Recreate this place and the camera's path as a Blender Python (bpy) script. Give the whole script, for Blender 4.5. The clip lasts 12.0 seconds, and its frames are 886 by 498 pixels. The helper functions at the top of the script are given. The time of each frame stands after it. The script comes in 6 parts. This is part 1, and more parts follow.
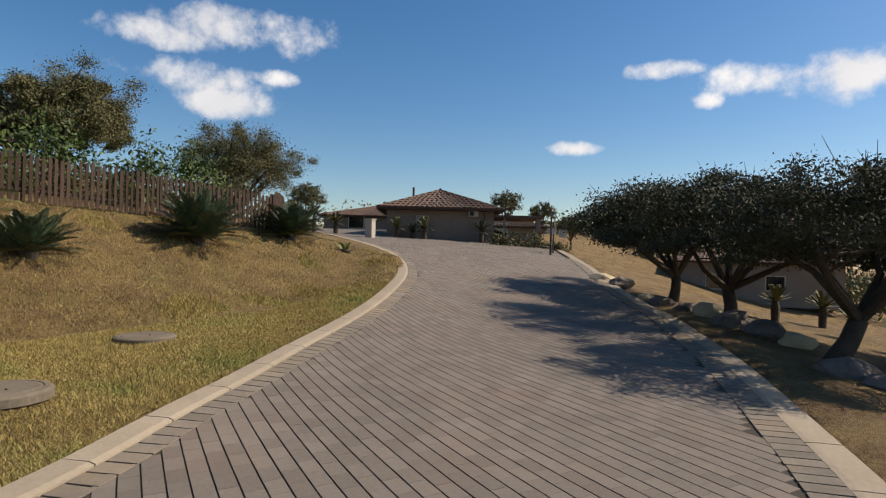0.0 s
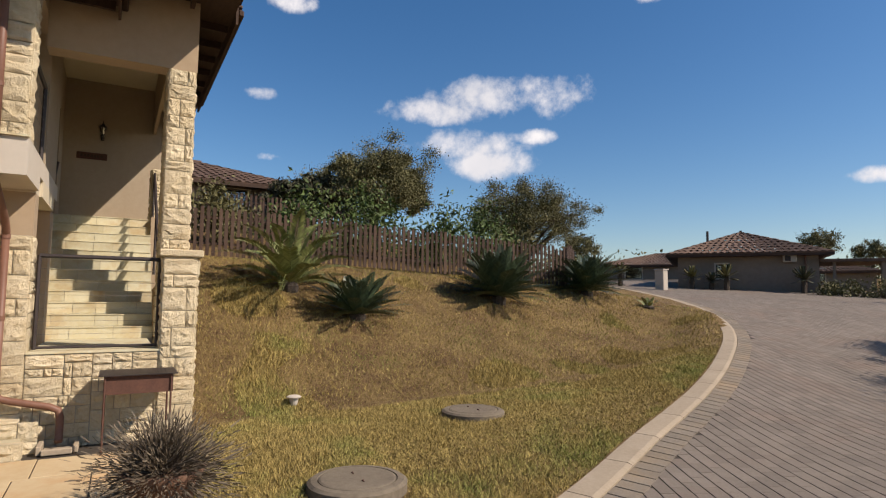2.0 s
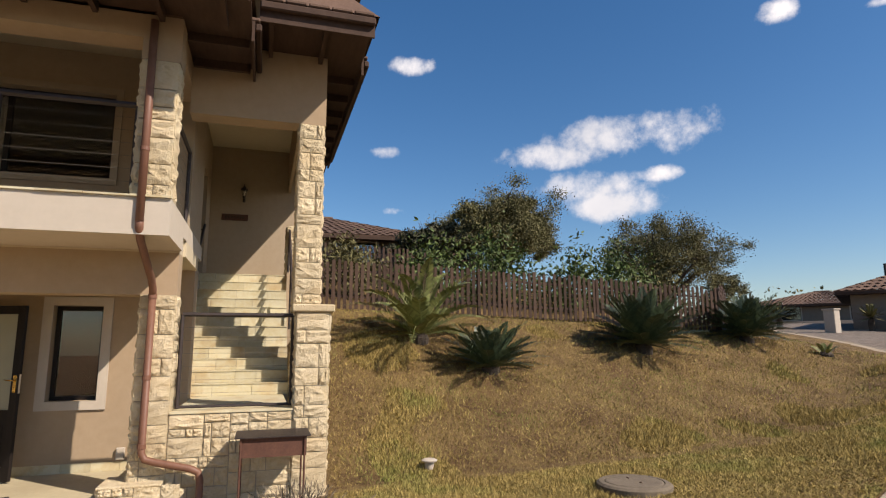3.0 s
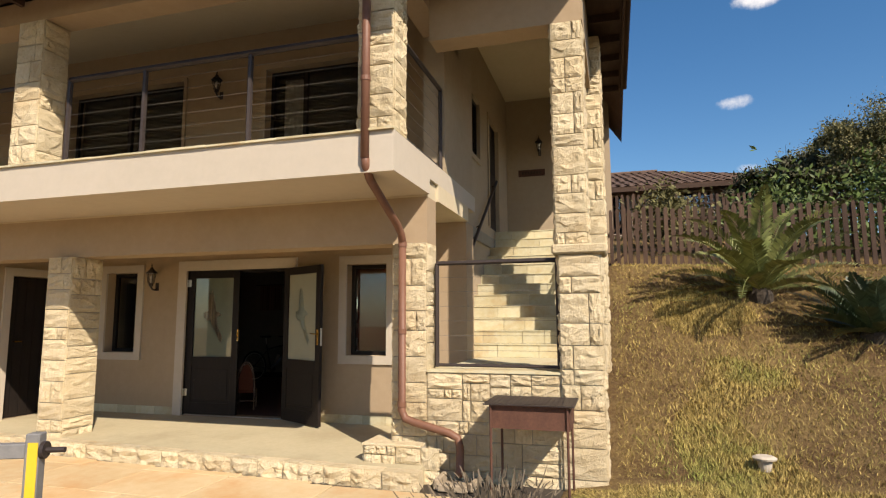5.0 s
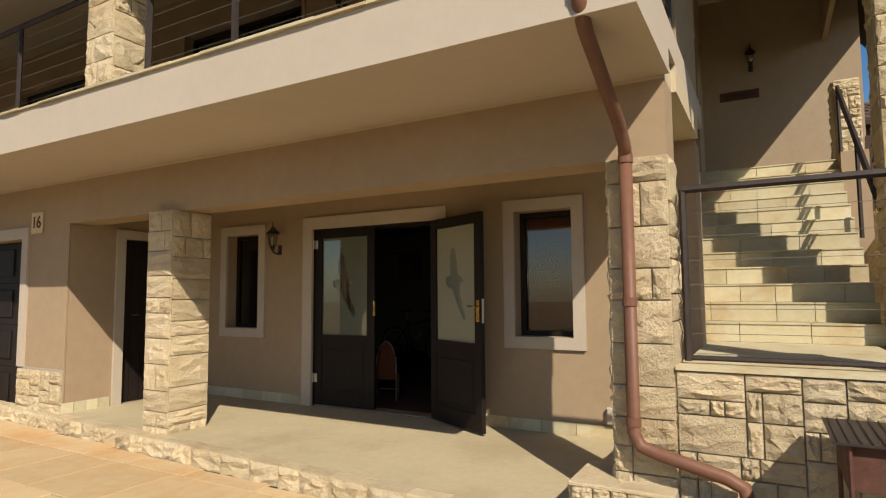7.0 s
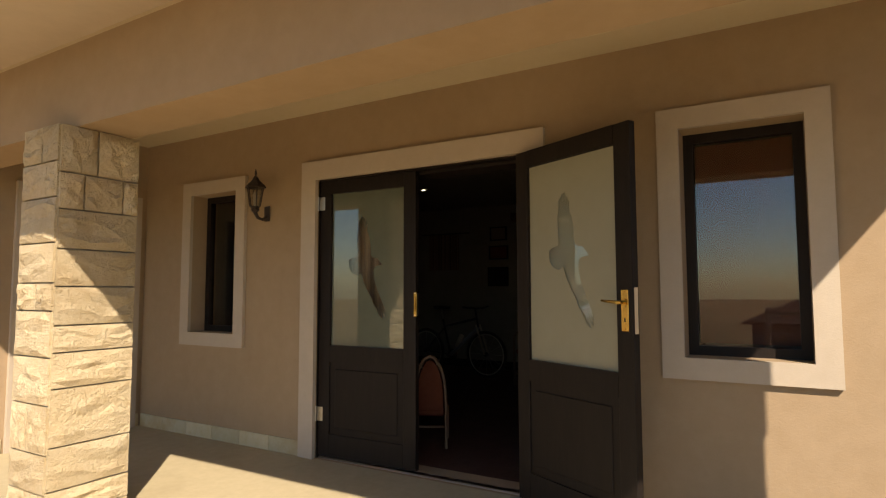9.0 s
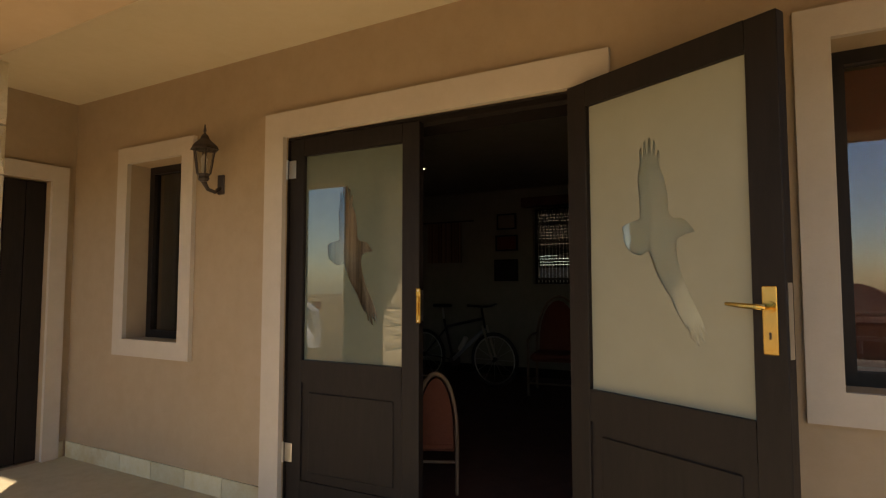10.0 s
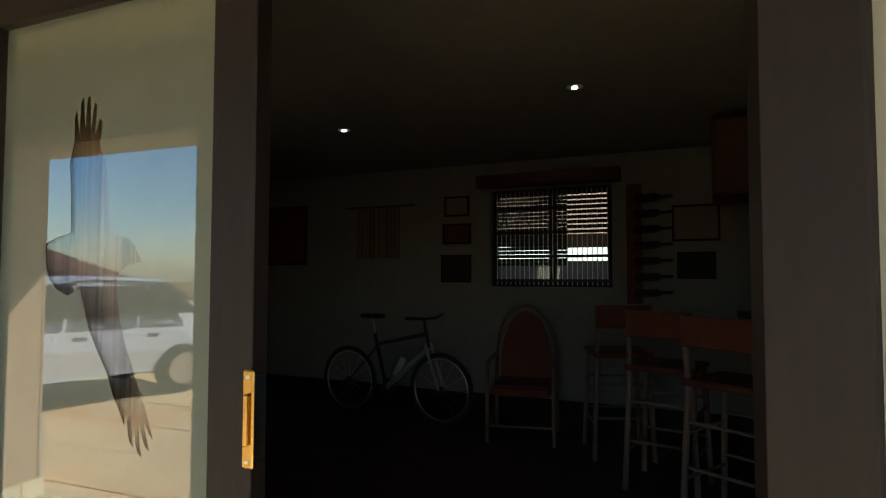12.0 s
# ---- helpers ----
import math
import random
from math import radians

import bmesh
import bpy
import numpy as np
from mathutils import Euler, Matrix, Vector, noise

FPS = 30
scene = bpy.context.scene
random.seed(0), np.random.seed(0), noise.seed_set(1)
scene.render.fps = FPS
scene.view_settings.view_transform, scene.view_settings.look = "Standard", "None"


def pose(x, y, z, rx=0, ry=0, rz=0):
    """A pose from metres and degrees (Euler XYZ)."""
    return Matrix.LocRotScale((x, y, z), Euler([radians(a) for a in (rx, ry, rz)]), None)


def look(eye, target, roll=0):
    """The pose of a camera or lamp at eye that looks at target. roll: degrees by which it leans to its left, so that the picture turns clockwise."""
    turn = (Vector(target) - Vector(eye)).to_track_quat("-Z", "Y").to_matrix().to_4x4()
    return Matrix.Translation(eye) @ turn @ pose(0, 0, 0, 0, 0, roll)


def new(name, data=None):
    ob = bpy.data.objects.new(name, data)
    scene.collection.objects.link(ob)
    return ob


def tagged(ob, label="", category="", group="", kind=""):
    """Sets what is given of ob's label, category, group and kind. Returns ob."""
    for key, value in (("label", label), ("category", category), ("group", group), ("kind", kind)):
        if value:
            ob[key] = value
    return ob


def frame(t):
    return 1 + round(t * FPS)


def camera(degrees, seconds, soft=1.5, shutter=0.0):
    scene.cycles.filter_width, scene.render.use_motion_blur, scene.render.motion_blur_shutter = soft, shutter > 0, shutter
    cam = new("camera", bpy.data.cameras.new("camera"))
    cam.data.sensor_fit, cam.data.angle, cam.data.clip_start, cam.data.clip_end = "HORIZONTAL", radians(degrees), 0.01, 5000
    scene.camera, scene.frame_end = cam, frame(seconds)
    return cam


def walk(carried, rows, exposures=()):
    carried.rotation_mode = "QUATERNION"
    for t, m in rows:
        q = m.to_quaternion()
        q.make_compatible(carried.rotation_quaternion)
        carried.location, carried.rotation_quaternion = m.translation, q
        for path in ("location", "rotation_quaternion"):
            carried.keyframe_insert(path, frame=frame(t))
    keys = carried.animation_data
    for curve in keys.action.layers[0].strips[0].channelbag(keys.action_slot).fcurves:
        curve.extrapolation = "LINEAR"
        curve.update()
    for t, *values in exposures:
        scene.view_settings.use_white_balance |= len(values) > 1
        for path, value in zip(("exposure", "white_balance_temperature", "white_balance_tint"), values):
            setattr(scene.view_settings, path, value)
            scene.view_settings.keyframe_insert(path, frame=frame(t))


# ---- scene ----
cam = camera(74.4, 12.0, soft=1.2)
PATH = [
    (0, (0.709, -0.065, 1.496), (-0.456, 1.561, 1.502), 1.4),
    (0.5, (0.256, -0.004, 1.498), (-1.064, 1.499, 1.505), 1.3),
    (1, (-0.172, 0.059, 1.527), (-1.628, 1.43, 1.536), 1.1),
    (1.5, (-0.618, 0.134, 1.581), (-2.243, 1.298, 1.638), 0.8),
    (2, (-0.968, 0.127, 1.639), (-2.711, 1.095, 1.803), 0.6),
    (2.5, (-1.332, 0.139, 1.639), (-3.136, 0.956, 1.924), 0.1),
    (3, (-1.611, 0.226, 1.705), (-3.499, 0.804, 2.027), -0.3),
    (5, (-3.100, 1.072, 1.495), (-5.007, 0.515, 1.732), -0.25),
    (5.5, (-3.548, 0.889, 1.46), (-5.405, 0.164, 1.612), -0.3),
    (6, (-4.047, 0.623, 1.467), (-5.853, -0.225, 1.611), -0.5),
    (6.5, (-4.504, 0.238, 1.459), (-6.268, -0.693, 1.606), -0.5),
    (7, (-4.950, -0.204, 1.425), (-6.692, -1.173, 1.580), -0.4),
    (7.5, (-5.445, -0.665, 1.393), (-7.166, -1.671, 1.550), -0.4),
    (9.5, (-7.404, -2.215, 1.365), (-9.127, -3.222, 1.503), 0.0),
    (10, (-7.848, -2.524, 1.370), (-9.581, -3.515, 1.497), 0.0),
    (10.5, (-8.296, -2.799, 1.367), (-10.041, -3.767, 1.495), 0.0),
    (11, (-8.694, -3.058, 1.398), (-10.468, -3.975, 1.510), 0.1),
    (11.5, (-9.108, -3.224, 1.482), (-10.914, -4.078, 1.589), 0.0),
    (12, (-9.463, -3.314, 1.527), (-11.286, -4.132, 1.614), 0.1),
]
walk(cam, [(t, look(eye, target, roll)) for t, eye, target, roll in PATH],
     [(0, 0.24, 6850, 13), (2.7, 0.33, 6900, 17), (5.0, 0.55, 7150, 14), (6.5, 0.26, 7150, 13), (7.5, 0.14, 7350, 13), (9.5, 0.95, 7900, 17), (10.5, 1.32, 7600, 16), (11.5, 1.78, 6700, 10), (12, 1.95, 6300, 9)])

# ---- light ----
SUN = Vector((1.0, 0.97, 1.2)).normalized()
sun = new("sun", bpy.data.lights.new("sun", "SUN"))
sun.data.energy, sun.data.angle, sun.data.color = 4.9, radians(0.5), (1.0, 0.93, 0.82)
sun.matrix_world = look(tuple(SUN * 50), (0, 0, 0))
world = bpy.data.worlds.new("world")
scene.world = world
world.use_nodes = True
WN, WL = world.node_tree.nodes, world.node_tree.links
sky = WN.new("ShaderNodeTexSky")
sky.sky_type, sky.sun_disc = "NISHITA", False
sky.sun_elevation, sky.sun_rotation = math.asin(SUN.z), math.atan2(SUN.x, SUN.y)
sky.air_density, sky.dust_density, sky.ozone_density = 1.0, 0.6, 2.8
WN["Background"].inputs["Strength"].default_value = 0.096


def world_math(op, *ins):
    n = WN.new("ShaderNodeMath")
    n.operation = op
    for i, v in enumerate(ins):
        if isinstance(v, (int, float)):
            n.inputs[i].default_value = v
        else:
            WL.new(v, n.inputs[i])
    return n.outputs[0]


def build_clouds():
    """White cumulus patches in the sky: azimuth, elevation and half sizes in degrees."""
    tc = WN.new("ShaderNodeTexCoord")
    nz = WN.new("ShaderNodeTexNoise")
    nz.inputs["Scale"].default_value, nz.inputs["Detail"].default_value, nz.inputs["Roughness"].default_value = 11.0, 8.0, 0.62
    WL.new(tc.outputs["Generated"], nz.inputs["Vector"])
    nz2 = WN.new("ShaderNodeTexNoise")
    nz2.inputs["Scale"].default_value, nz2.inputs["Detail"].default_value = 5.0, 4.0
    WL.new(tc.outputs["Generated"], nz2.inputs["Vector"])
    rough = world_math("MULTIPLY_ADD", nz.outputs["Fac"], 6.4, -3.25)
    best = None
    for az, el, a, b in [(152.2, 18.0, 4.8, 1.25), (146.4, 19.1, 6.3, 1.76), (140.9, 19.6, 4.3, 1.90), (148.8, 14.7, 6.1, 1.47), (146.3, 13.1, 4.8, 1.47), (142.7, 15.5, 2.3, 0.74), (166.8, 26.7, 2.2, 0.89), (168.8, 18.6, 1.6, 0.63), (167.3, 12.9, 1.6, 0.47), (131.1, 27.3, 1.4, 0.89), (121.0, 25.9, 3.1, 0.42), (112.8, 10.0, 2.8, .65), (105, 16.6, 3.6, .8), (99.0, 15.3, 3.8, 1.5), (90.5, 14.6, 5.5, 1.9), (101.5, 13.9, 1.5, .8), (60, 20, 9, 3), (20, 12, 8, 2.5), (-20, 16, 9, 3), (-60, 14, 8, 3)]:
        A, E = radians(az), radians(el)
        c = Vector((math.cos(E) * math.cos(A), math.cos(E) * math.sin(A), math.sin(E)))
        u = Vector((-math.sin(A), math.cos(A), 0))
        v = c.cross(u) * -1
        ds = []
        for axis, size in ((u, a), (v, b)):
            d = WN.new("ShaderNodeVectorMath")
            d.operation = "DOT_PRODUCT"
            d.inputs[1].default_value = axis
            WL.new(tc.outputs["Generated"], d.inputs[0])
            off = c.dot(axis)
            q = world_math("MULTIPLY", world_math("SUBTRACT", d.outputs["Value"], off), 1 / math.sin(radians(size)))
            ds.append(world_math("MULTIPLY", q, q))
        d = WN.new("ShaderNodeVectorMath")
        d.operation = "DOT_PRODUCT"
        d.inputs[1].default_value = c
        WL.new(tc.outputs["Generated"], d.inputs[0])
        front = world_math("GREATER_THAN", d.outputs["Value"], 0.5)
        m = world_math("SUBTRACT", 1.0, world_math("ADD", *ds))
        m = world_math("SUBTRACT", m, world_math("MULTIPLY", world_math("SUBTRACT", 1.0, front), 100.0))
        best = m if best is None else world_math("MAXIMUM", best, m)
    edge = world_math("ADD", best, rough)
    r = WN.new("ShaderNodeMapRange")
    r.interpolation_type = "SMOOTHSTEP"
    r.inputs["From Min"].default_value, r.inputs["From Max"].default_value = -0.35, 1.5
    WL.new(edge, r.inputs["Value"])
    alpha = world_math("MULTIPLY", r.outputs[0], world_math("GREATER_THAN", best, -2.5))
    shade = WN.new("ShaderNodeMix")
    shade.data_type = "RGBA"
    shade.inputs[6].default_value, shade.inputs[7].default_value = (5.6, 6.0, 6.6, 1), (9.2, 9.2, 9.2, 1)
    WL.new(world_math("MULTIPLY_ADD", nz2.outputs["Fac"], 2.0, -0.4), shade.inputs[0])
    hs = WN.new("ShaderNodeHueSaturation")
    hs.inputs["Saturation"].default_value, hs.inputs["Value"].default_value = 1.3, 1.03
    WL.new(sky.outputs[0], hs.inputs["Color"])
    mx = WN.new("ShaderNodeMix")
    mx.data_type = "RGBA"
    WL.new(alpha, mx.inputs[0])
    WL.new(hs.outputs[0], mx.inputs[6])
    WL.new(shade.outputs[2], mx.inputs[7])
    WL.new(mx.outputs[2], WN["Background"].inputs["Color"])


build_clouds()
scene.view_settings.exposure = 0.0


# ---- materials ----
def rgb(c):
    return (*c, 1.0)


def surf(name, c1, c2, big=1.5, small=18.0, rough=0.85, bump=0.25, fine=40.0, grime=None, vary=0.0, metal=0.0, island=False, spec=0.3, dist=0.01, stretch=None):
    """A procedural surface: two colours mixed by large and small noise, grime in patches, fine relief."""
    m = bpy.data.materials.new(name)
    m.use_nodes = True
    n, l = m.node_tree.nodes, m.node_tree.links
    b = n["Principled BSDF"]
    b.inputs["Roughness"].default_value, b.inputs["Metallic"].default_value = rough, metal
    b.inputs["Specular IOR Level"].default_value = spec
    geo = n.new("ShaderNodeNewGeometry")
    src = geo.outputs["Position"]
    if stretch:
        mp = n.new("ShaderNodeMapping")
        mp.inputs["Scale"].default_value = stretch
        l.new(src, mp.inputs[0])
        src = mp.outputs[0]

    def noise_tex(scale, detail=4.0, rgh=0.6):
        t = n.new("ShaderNodeTexNoise")
        t.inputs["Scale"].default_value, t.inputs["Detail"].default_value, t.inputs["Roughness"].default_value = scale, detail, rgh
        l.new(src, t.inputs["Vector"])
        return t.outputs["Fac"]

    def ramp(fac, lo, hi):
        r = n.new("ShaderNodeMapRange")
        r.inputs["From Min"].default_value, r.inputs["From Max"].default_value = lo, hi
        l.new(fac, r.inputs["Value"])
        return r.outputs[0]

    def mix(fac, a, c, kind="MIX"):
        x = n.new("ShaderNodeMix")
        x.data_type, x.blend_type = "RGBA", kind
        for sock, v in ((x.inputs[0], fac), (x.inputs[6], a), (x.inputs[7], c)):
            if isinstance(v, (float, int)):
                sock.default_value = v
            elif isinstance(v, tuple):
                sock.default_value = v
            else:
                l.new(v, sock)
        return x.outputs[2]

    f1 = noise_tex(big)
    f2 = noise_tex(small, 5.0, 0.7)
    add = n.new("ShaderNodeMath")
    add.operation = "ADD"
    l.new(f1, add.inputs[0])
    l.new(f2, add.inputs[1])
    col = mix(ramp(add.outputs[0], 0.7, 1.3), rgb(c1), rgb(c2))
    if grime:
        g = noise_tex(big * 0.6 + 0.3, 6.0, 0.65)
        col = mix(ramp(g, 0.5, 0.72), col, rgb(grime))
    if vary:
        if island:
            rnd = geo.outputs["Random Per Island"]
        else:
            rnd = n.new("ShaderNodeObjectInfo").outputs["Random"]
        v = n.new("ShaderNodeMapRange")
        v.inputs["To Min"].default_value, v.inputs["To Max"].default_value = 1 - vary, 1 + vary
        l.new(rnd, v.inputs["Value"])
        hsv = n.new("ShaderNodeHueSaturation")
        l.new(v.outputs[0], hsv.inputs["Value"])
        l.new(col, hsv.inputs["Color"])
        col = hsv.outputs[0]
    l.new(col, b.inputs["Base Color"])
    if bump:
        bp = n.new("ShaderNodeBump")
        bp.inputs["Strength"].default_value, bp.inputs["Distance"].default_value = bump, dist
        l.new(noise_tex(fine, 6.0, 0.7), bp.inputs["Height"])
        l.new(bp.outputs[0], b.inputs["Normal"])
    return m


PLASTER = surf("plaster", (0.317, 0.234, 0.148), (0.367, 0.277, 0.184), 0.8, 9, 0.9, 0.15, 90, vary=0)
# greyer copy of PLASTER, the sunlit look of the walls put into colour
UPPER = surf("plaster toned for sunlight", (0.317, 0.248, 0.169), (0.367, 0.295, 0.209), 0.8, 9, 0.9, 0.2, 90)
TRIM = surf("trim paint", (0.432, 0.374, 0.302), (0.475, 0.418, 0.342), 1.0, 12, 0.85, 0.12, 90)
SOFFIT = surf("soffit paint", (0.490, 0.418, 0.288), (0.533, 0.461, 0.331), 0.7, 9, 0.9, 0.1, 60)
SLAB = surf("balcony edge paint", (0.446, 0.392, 0.317), (0.490, 0.432, 0.353), 0.7, 9, 0.9, 0.12, 70)
STONE = surf("rock-faced sandstone", (0.533, 0.425, 0.258), (0.645, 0.555, 0.385), 2.5, 24, 0.95, 1.0, 52, grime=(0.475, 0.360, 0.209), vary=0.13, dist=0.022)
MORTAR = surf("mortar", (0.346, 0.302, 0.238), (0.403, 0.360, 0.288), 3, 30, 0.95, 0.4, 80)
FLAG = surf("sandstone flags", (0.490, 0.346, 0.184), (0.554, 0.432, 0.259), 1.2, 9, 0.85, 0.25, 50, grime=(0.490, 0.266, 0.108), vary=0.10)
SCREED = surf("veranda screed", (0.403, 0.346, 0.223), (0.482, 0.418, 0.277), 1.5, 14, 0.75, 0.15, 60, grime=(0.360, 0.302, 0.194))
STEP = surf("pale stair tile", (0.475, 0.410, 0.245), (0.540, 0.511, 0.374), 2.6, 16, 0.7, 0.25, 50, grime=(0.403, 0.288, 0.144), vary=0.16)
PAVER = surf("grey clay paver", (0.148, 0.120, 0.094), (0.205, 0.171, 0.137), 0.6, 30, 0.9, 0.4, 120, grime=(0.187, 0.137, 0.104), vary=0.13, island=True)
PAVER1 = surf("grey clay paver single", (0.148, 0.120, 0.094), (0.205, 0.171, 0.137), 0.6, 30, 0.9, 0.4, 120, grime=(0.187, 0.137, 0.104), vary=0.13)
BORDER = surf("tan border brick", (0.155, 0.127, 0.096), (0.235, 0.196, 0.148), 0.8, 24, 0.9, 0.5, 100, grime=(0.27, 0.195, 0.115), vary=0.12, island=True)
BORDER1 = surf("tan border brick single", (0.155, 0.127, 0.096), (0.235, 0.196, 0.148), 0.8, 24, 0.9, 0.5, 100, grime=(0.27, 0.195, 0.115), vary=0.12)
KERBM = surf("kerb concrete", (0.288, 0.230, 0.158), (0.374, 0.302, 0.216), 1.5, 24, 0.9, 0.35, 80, vary=0.05)
SAND = surf("jointing sand", (0.036, 0.029, 0.022), (0.072, 0.058, 0.043), 2, 40, 0.95, 0.3, 90)
LAWN = surf("dry lawn soil", (0.119, 0.065, 0.026), (0.332, 0.226, 0.087), 1.3, 16, 0.95, 1.0, 30, grime=(0.151, 0.086, 0.040), dist=0.10)
EARTH = surf("far hillside", (0.094, 0.086, 0.043), (0.158, 0.122, 0.058), 0.05, 1, 0.95, 0.3, 5)
DARKWOOD = surf("dark stained door wood", (0.011, 0.008, 0.007), (0.020, 0.015, 0.0125), 1.5, 30, 0.55, 0.1, 60, spec=0.2, stretch=(1, 1, 0.15))
FENCEWOOD = surf("weathered fence wood", (0.043, 0.026, 0.019), (0.097, 0.061, 0.043), 2, 30, 0.9, 0.4, 60, vary=0.3, stretch=(1, 1, 0.12))
EAVEWOOD = surf("dark eave timber", (0.040, 0.022, 0.014), (0.072, 0.042, 0.029), 2, 20, 0.8, 0.2, 50, stretch=(0.2, 1, 1))
ROOF = surf("brown roof tile", (0.086, 0.052, 0.036), (0.144, 0.090, 0.065), 1.2, 20, 0.85, 0.3, 30, vary=0.15, island=True)
PIPE = surf("brown painted pipe", (0.144, 0.068, 0.043), (0.187, 0.090, 0.058), 2, 20, 0.5, 0.1, 40)
RAILM = surf("dark rail metal", (0.028, 0.021, 0.019), (0.048, 0.036, 0.032), 3, 20, 0.5, 0.1, 60)
RUST = surf("rusted steel", (0.068, 0.031, 0.022), (0.119, 0.055, 0.036), 6, 40, 0.8, 0.3, 80)
BARK = surf("dark bark", (0.05, 0.038, 0.028), (0.10, 0.08, 0.06), 4, 30, 0.95, 0.8, 40, dist=0.02)
LEAFDARK = surf("dark leaves", (0.045, 0.047, 0.024), (0.080, 0.080, 0.042), 1.0, 8, 0.8, 0, vary=0.3, island=True)
LEAFGREY = surf("grey green leaves", (0.092, 0.087, 0.034), (0.152, 0.140, 0.058), 1.0, 8, 0.8, 0, vary=0.3, island=True)
LEAFGREEN = surf("bright shrub leaves", (0.043, 0.072, 0.015), (0.085, 0.119, 0.030), 1.0, 8, 0.6, 0, vary=0.4, island=True)
CYCADM = surf("cycad leaves", (0.030, 0.051, 0.025), (0.072, 0.098, 0.051), 2.0, 10, 0.45, 0, vary=0.3, island=True)
CYCADY = surf("yellow green cycad leaves", (0.096, 0.120, 0.032), (0.256, 0.264, 0.096), 2.0, 6, 0.5, 0, vary=0.35, island=True)
GRASSM = surf("dry grass blades", (0.253, 0.186, 0.059), (0.436, 0.332, 0.114), 0.8, 9, 0.9, 0, grime=(0.182, 0.215, 0.050), vary=0.5, island=True)
HOUSEWALL = surf("far house plaster", (0.187, 0.144, 0.108), (0.238, 0.187, 0.144), 0.5, 6, 0.9, 0.1, 30)
ROOM = surf("interior wall paint", (0.208, 0.192, 0.152), (0.256, 0.232, 0.192), 1, 9, 0.9, 0.1, 60)


def schlick(n, l, base, rise):
    """A glossy share that grows towards grazing angles, alike on both sides of a pane."""
    lw = n.new("ShaderNodeLayerWeight")
    lw.inputs["Blend"].default_value = 0.5
    pw, ma = n.new("ShaderNodeMath"), n.new("ShaderNodeMath")
    pw.operation, pw.inputs[1].default_value = "POWER", 4.0
    ma.operation, ma.inputs[1].default_value, ma.inputs[2].default_value, ma.use_clamp = "MULTIPLY_ADD", rise, base, True
    l.new(lw.outputs["Facing"], pw.inputs[0])
    l.new(pw.outputs[0], ma.inputs[0])
    return ma.outputs[0]


def glass(name, tint, rough=0.0, see=0.9):
    m = bpy.data.materials.new(name)
    m.use_nodes = True
    n, l = m.node_tree.nodes, m.node_tree.links
    b = n.new("ShaderNodeBsdfGlossy")
    b.inputs["Roughness"].default_value = rough
    b.inputs["Color"].default_value = (0.95, 0.97, 1.0, 1.0)
    tr = n.new("ShaderNodeBsdfTransparent")
    tr.inputs[0].default_value = rgb(tint)
    mx = n.new("ShaderNodeMixShader")
    mx.inputs[0].default_value = see
    l.new(schlick(n, l, 0.045 + 1 - see, 0.9), mx.inputs[0])
    l.new(tr.outputs[0], mx.inputs[1])
    l.new(b.outputs[0], mx.inputs[2])
    l.new(mx.outputs[0], n["Material Output"].inputs[0])
    return m


PANE = glass("window glass", (0.85, 0.87, 0.87), 0.0, 0.98)


# ---- building blocks ----
def bm_object(name, bm, mat, parent=None, smooth=False, label="", kind=""):
    me = bpy.data.meshes.new(name)
    bm.to_mesh(me)
    bm.free()
    me.materials.append(mat)
    if smooth:
        me.polygons.foreach_set("use_smooth", [True] * len(me.polygons))
    ob = new(name, me)
    ob.parent = parent
    if parent is not None:
        ob.matrix_parent_inverse = parent.matrix_world.inverted()
    return tagged(ob, label=label, kind=kind)


def py_object(name, verts, faces, mat, parent=None, smooth=False, label="", kind=""):
    me = bpy.data.meshes.new(name)
    me.from_pydata(verts, [], faces)
    me.materials.append(mat)
    if smooth:
        me.polygons.foreach_set("use_smooth", [True] * len(me.polygons))
    ob = new(name, me)
    ob.parent = parent
    return tagged(ob, label=label, kind=kind)


def array_object(name, co, loops, size, mat, parent=None, label="", kind=""):
    """A mesh from numpy arrays: co (n, 3) and faces of one size."""
    me = bpy.data.meshes.new(name)
    nf = len(loops) // size
    me.vertices.add(len(co))
    me.vertices.foreach_set("co", np.asarray(co, dtype=np.float32).ravel())
    me.loops.add(len(loops))
    me.loops.foreach_set("vertex_index", np.asarray(loops, dtype=np.int32))
    me.polygons.add(nf)
    me.polygons.foreach_set("loop_start", np.arange(0, nf * size, size, dtype=np.int32))
    me.polygons.foreach_set("use_smooth", [False] * nf)
    me.update(calc_edges=True)
    me.validate()
    me.materials.append(mat)
    ob = new(name, me)
    ob.parent = parent
    return tagged(ob, label=label, kind=kind)


def part(name, bm, mat, parent, label="", smooth=False):
    return bm_object(name, bm, mat, parent, smooth, label)


def thing(name, at=(0, 0, 0), label="", category="", group="", turn=0.0):
    ob = new(name)
    ob.matrix_world = pose(*at, 0, 0, turn)
    return tagged(ob, label=label, category=category, group=group)


def box(bm, x0, x1, y0, y1, z0, z1, bevel=0.0):
    vs = [bm.verts.new(p) for p in ((x0, y0, z0), (x1, y0, z0), (x1, y1, z0), (x0, y1, z0), (x0, y0, z1), (x1, y0, z1), (x1, y1, z1), (x0, y1, z1))]
    fs = [bm.faces.new([vs[i] for i in f]) for f in ((0, 3, 2, 1), (4, 5, 6, 7), (0, 1, 5, 4), (1, 2, 6, 5), (2, 3, 7, 6), (3, 0, 4, 7))]
    if bevel:
        es = {e for f in fs for e in f.edges}
        bmesh.ops.bevel(bm, geom=list(es), offset=bevel, segments=1, affect="EDGES")
    return vs


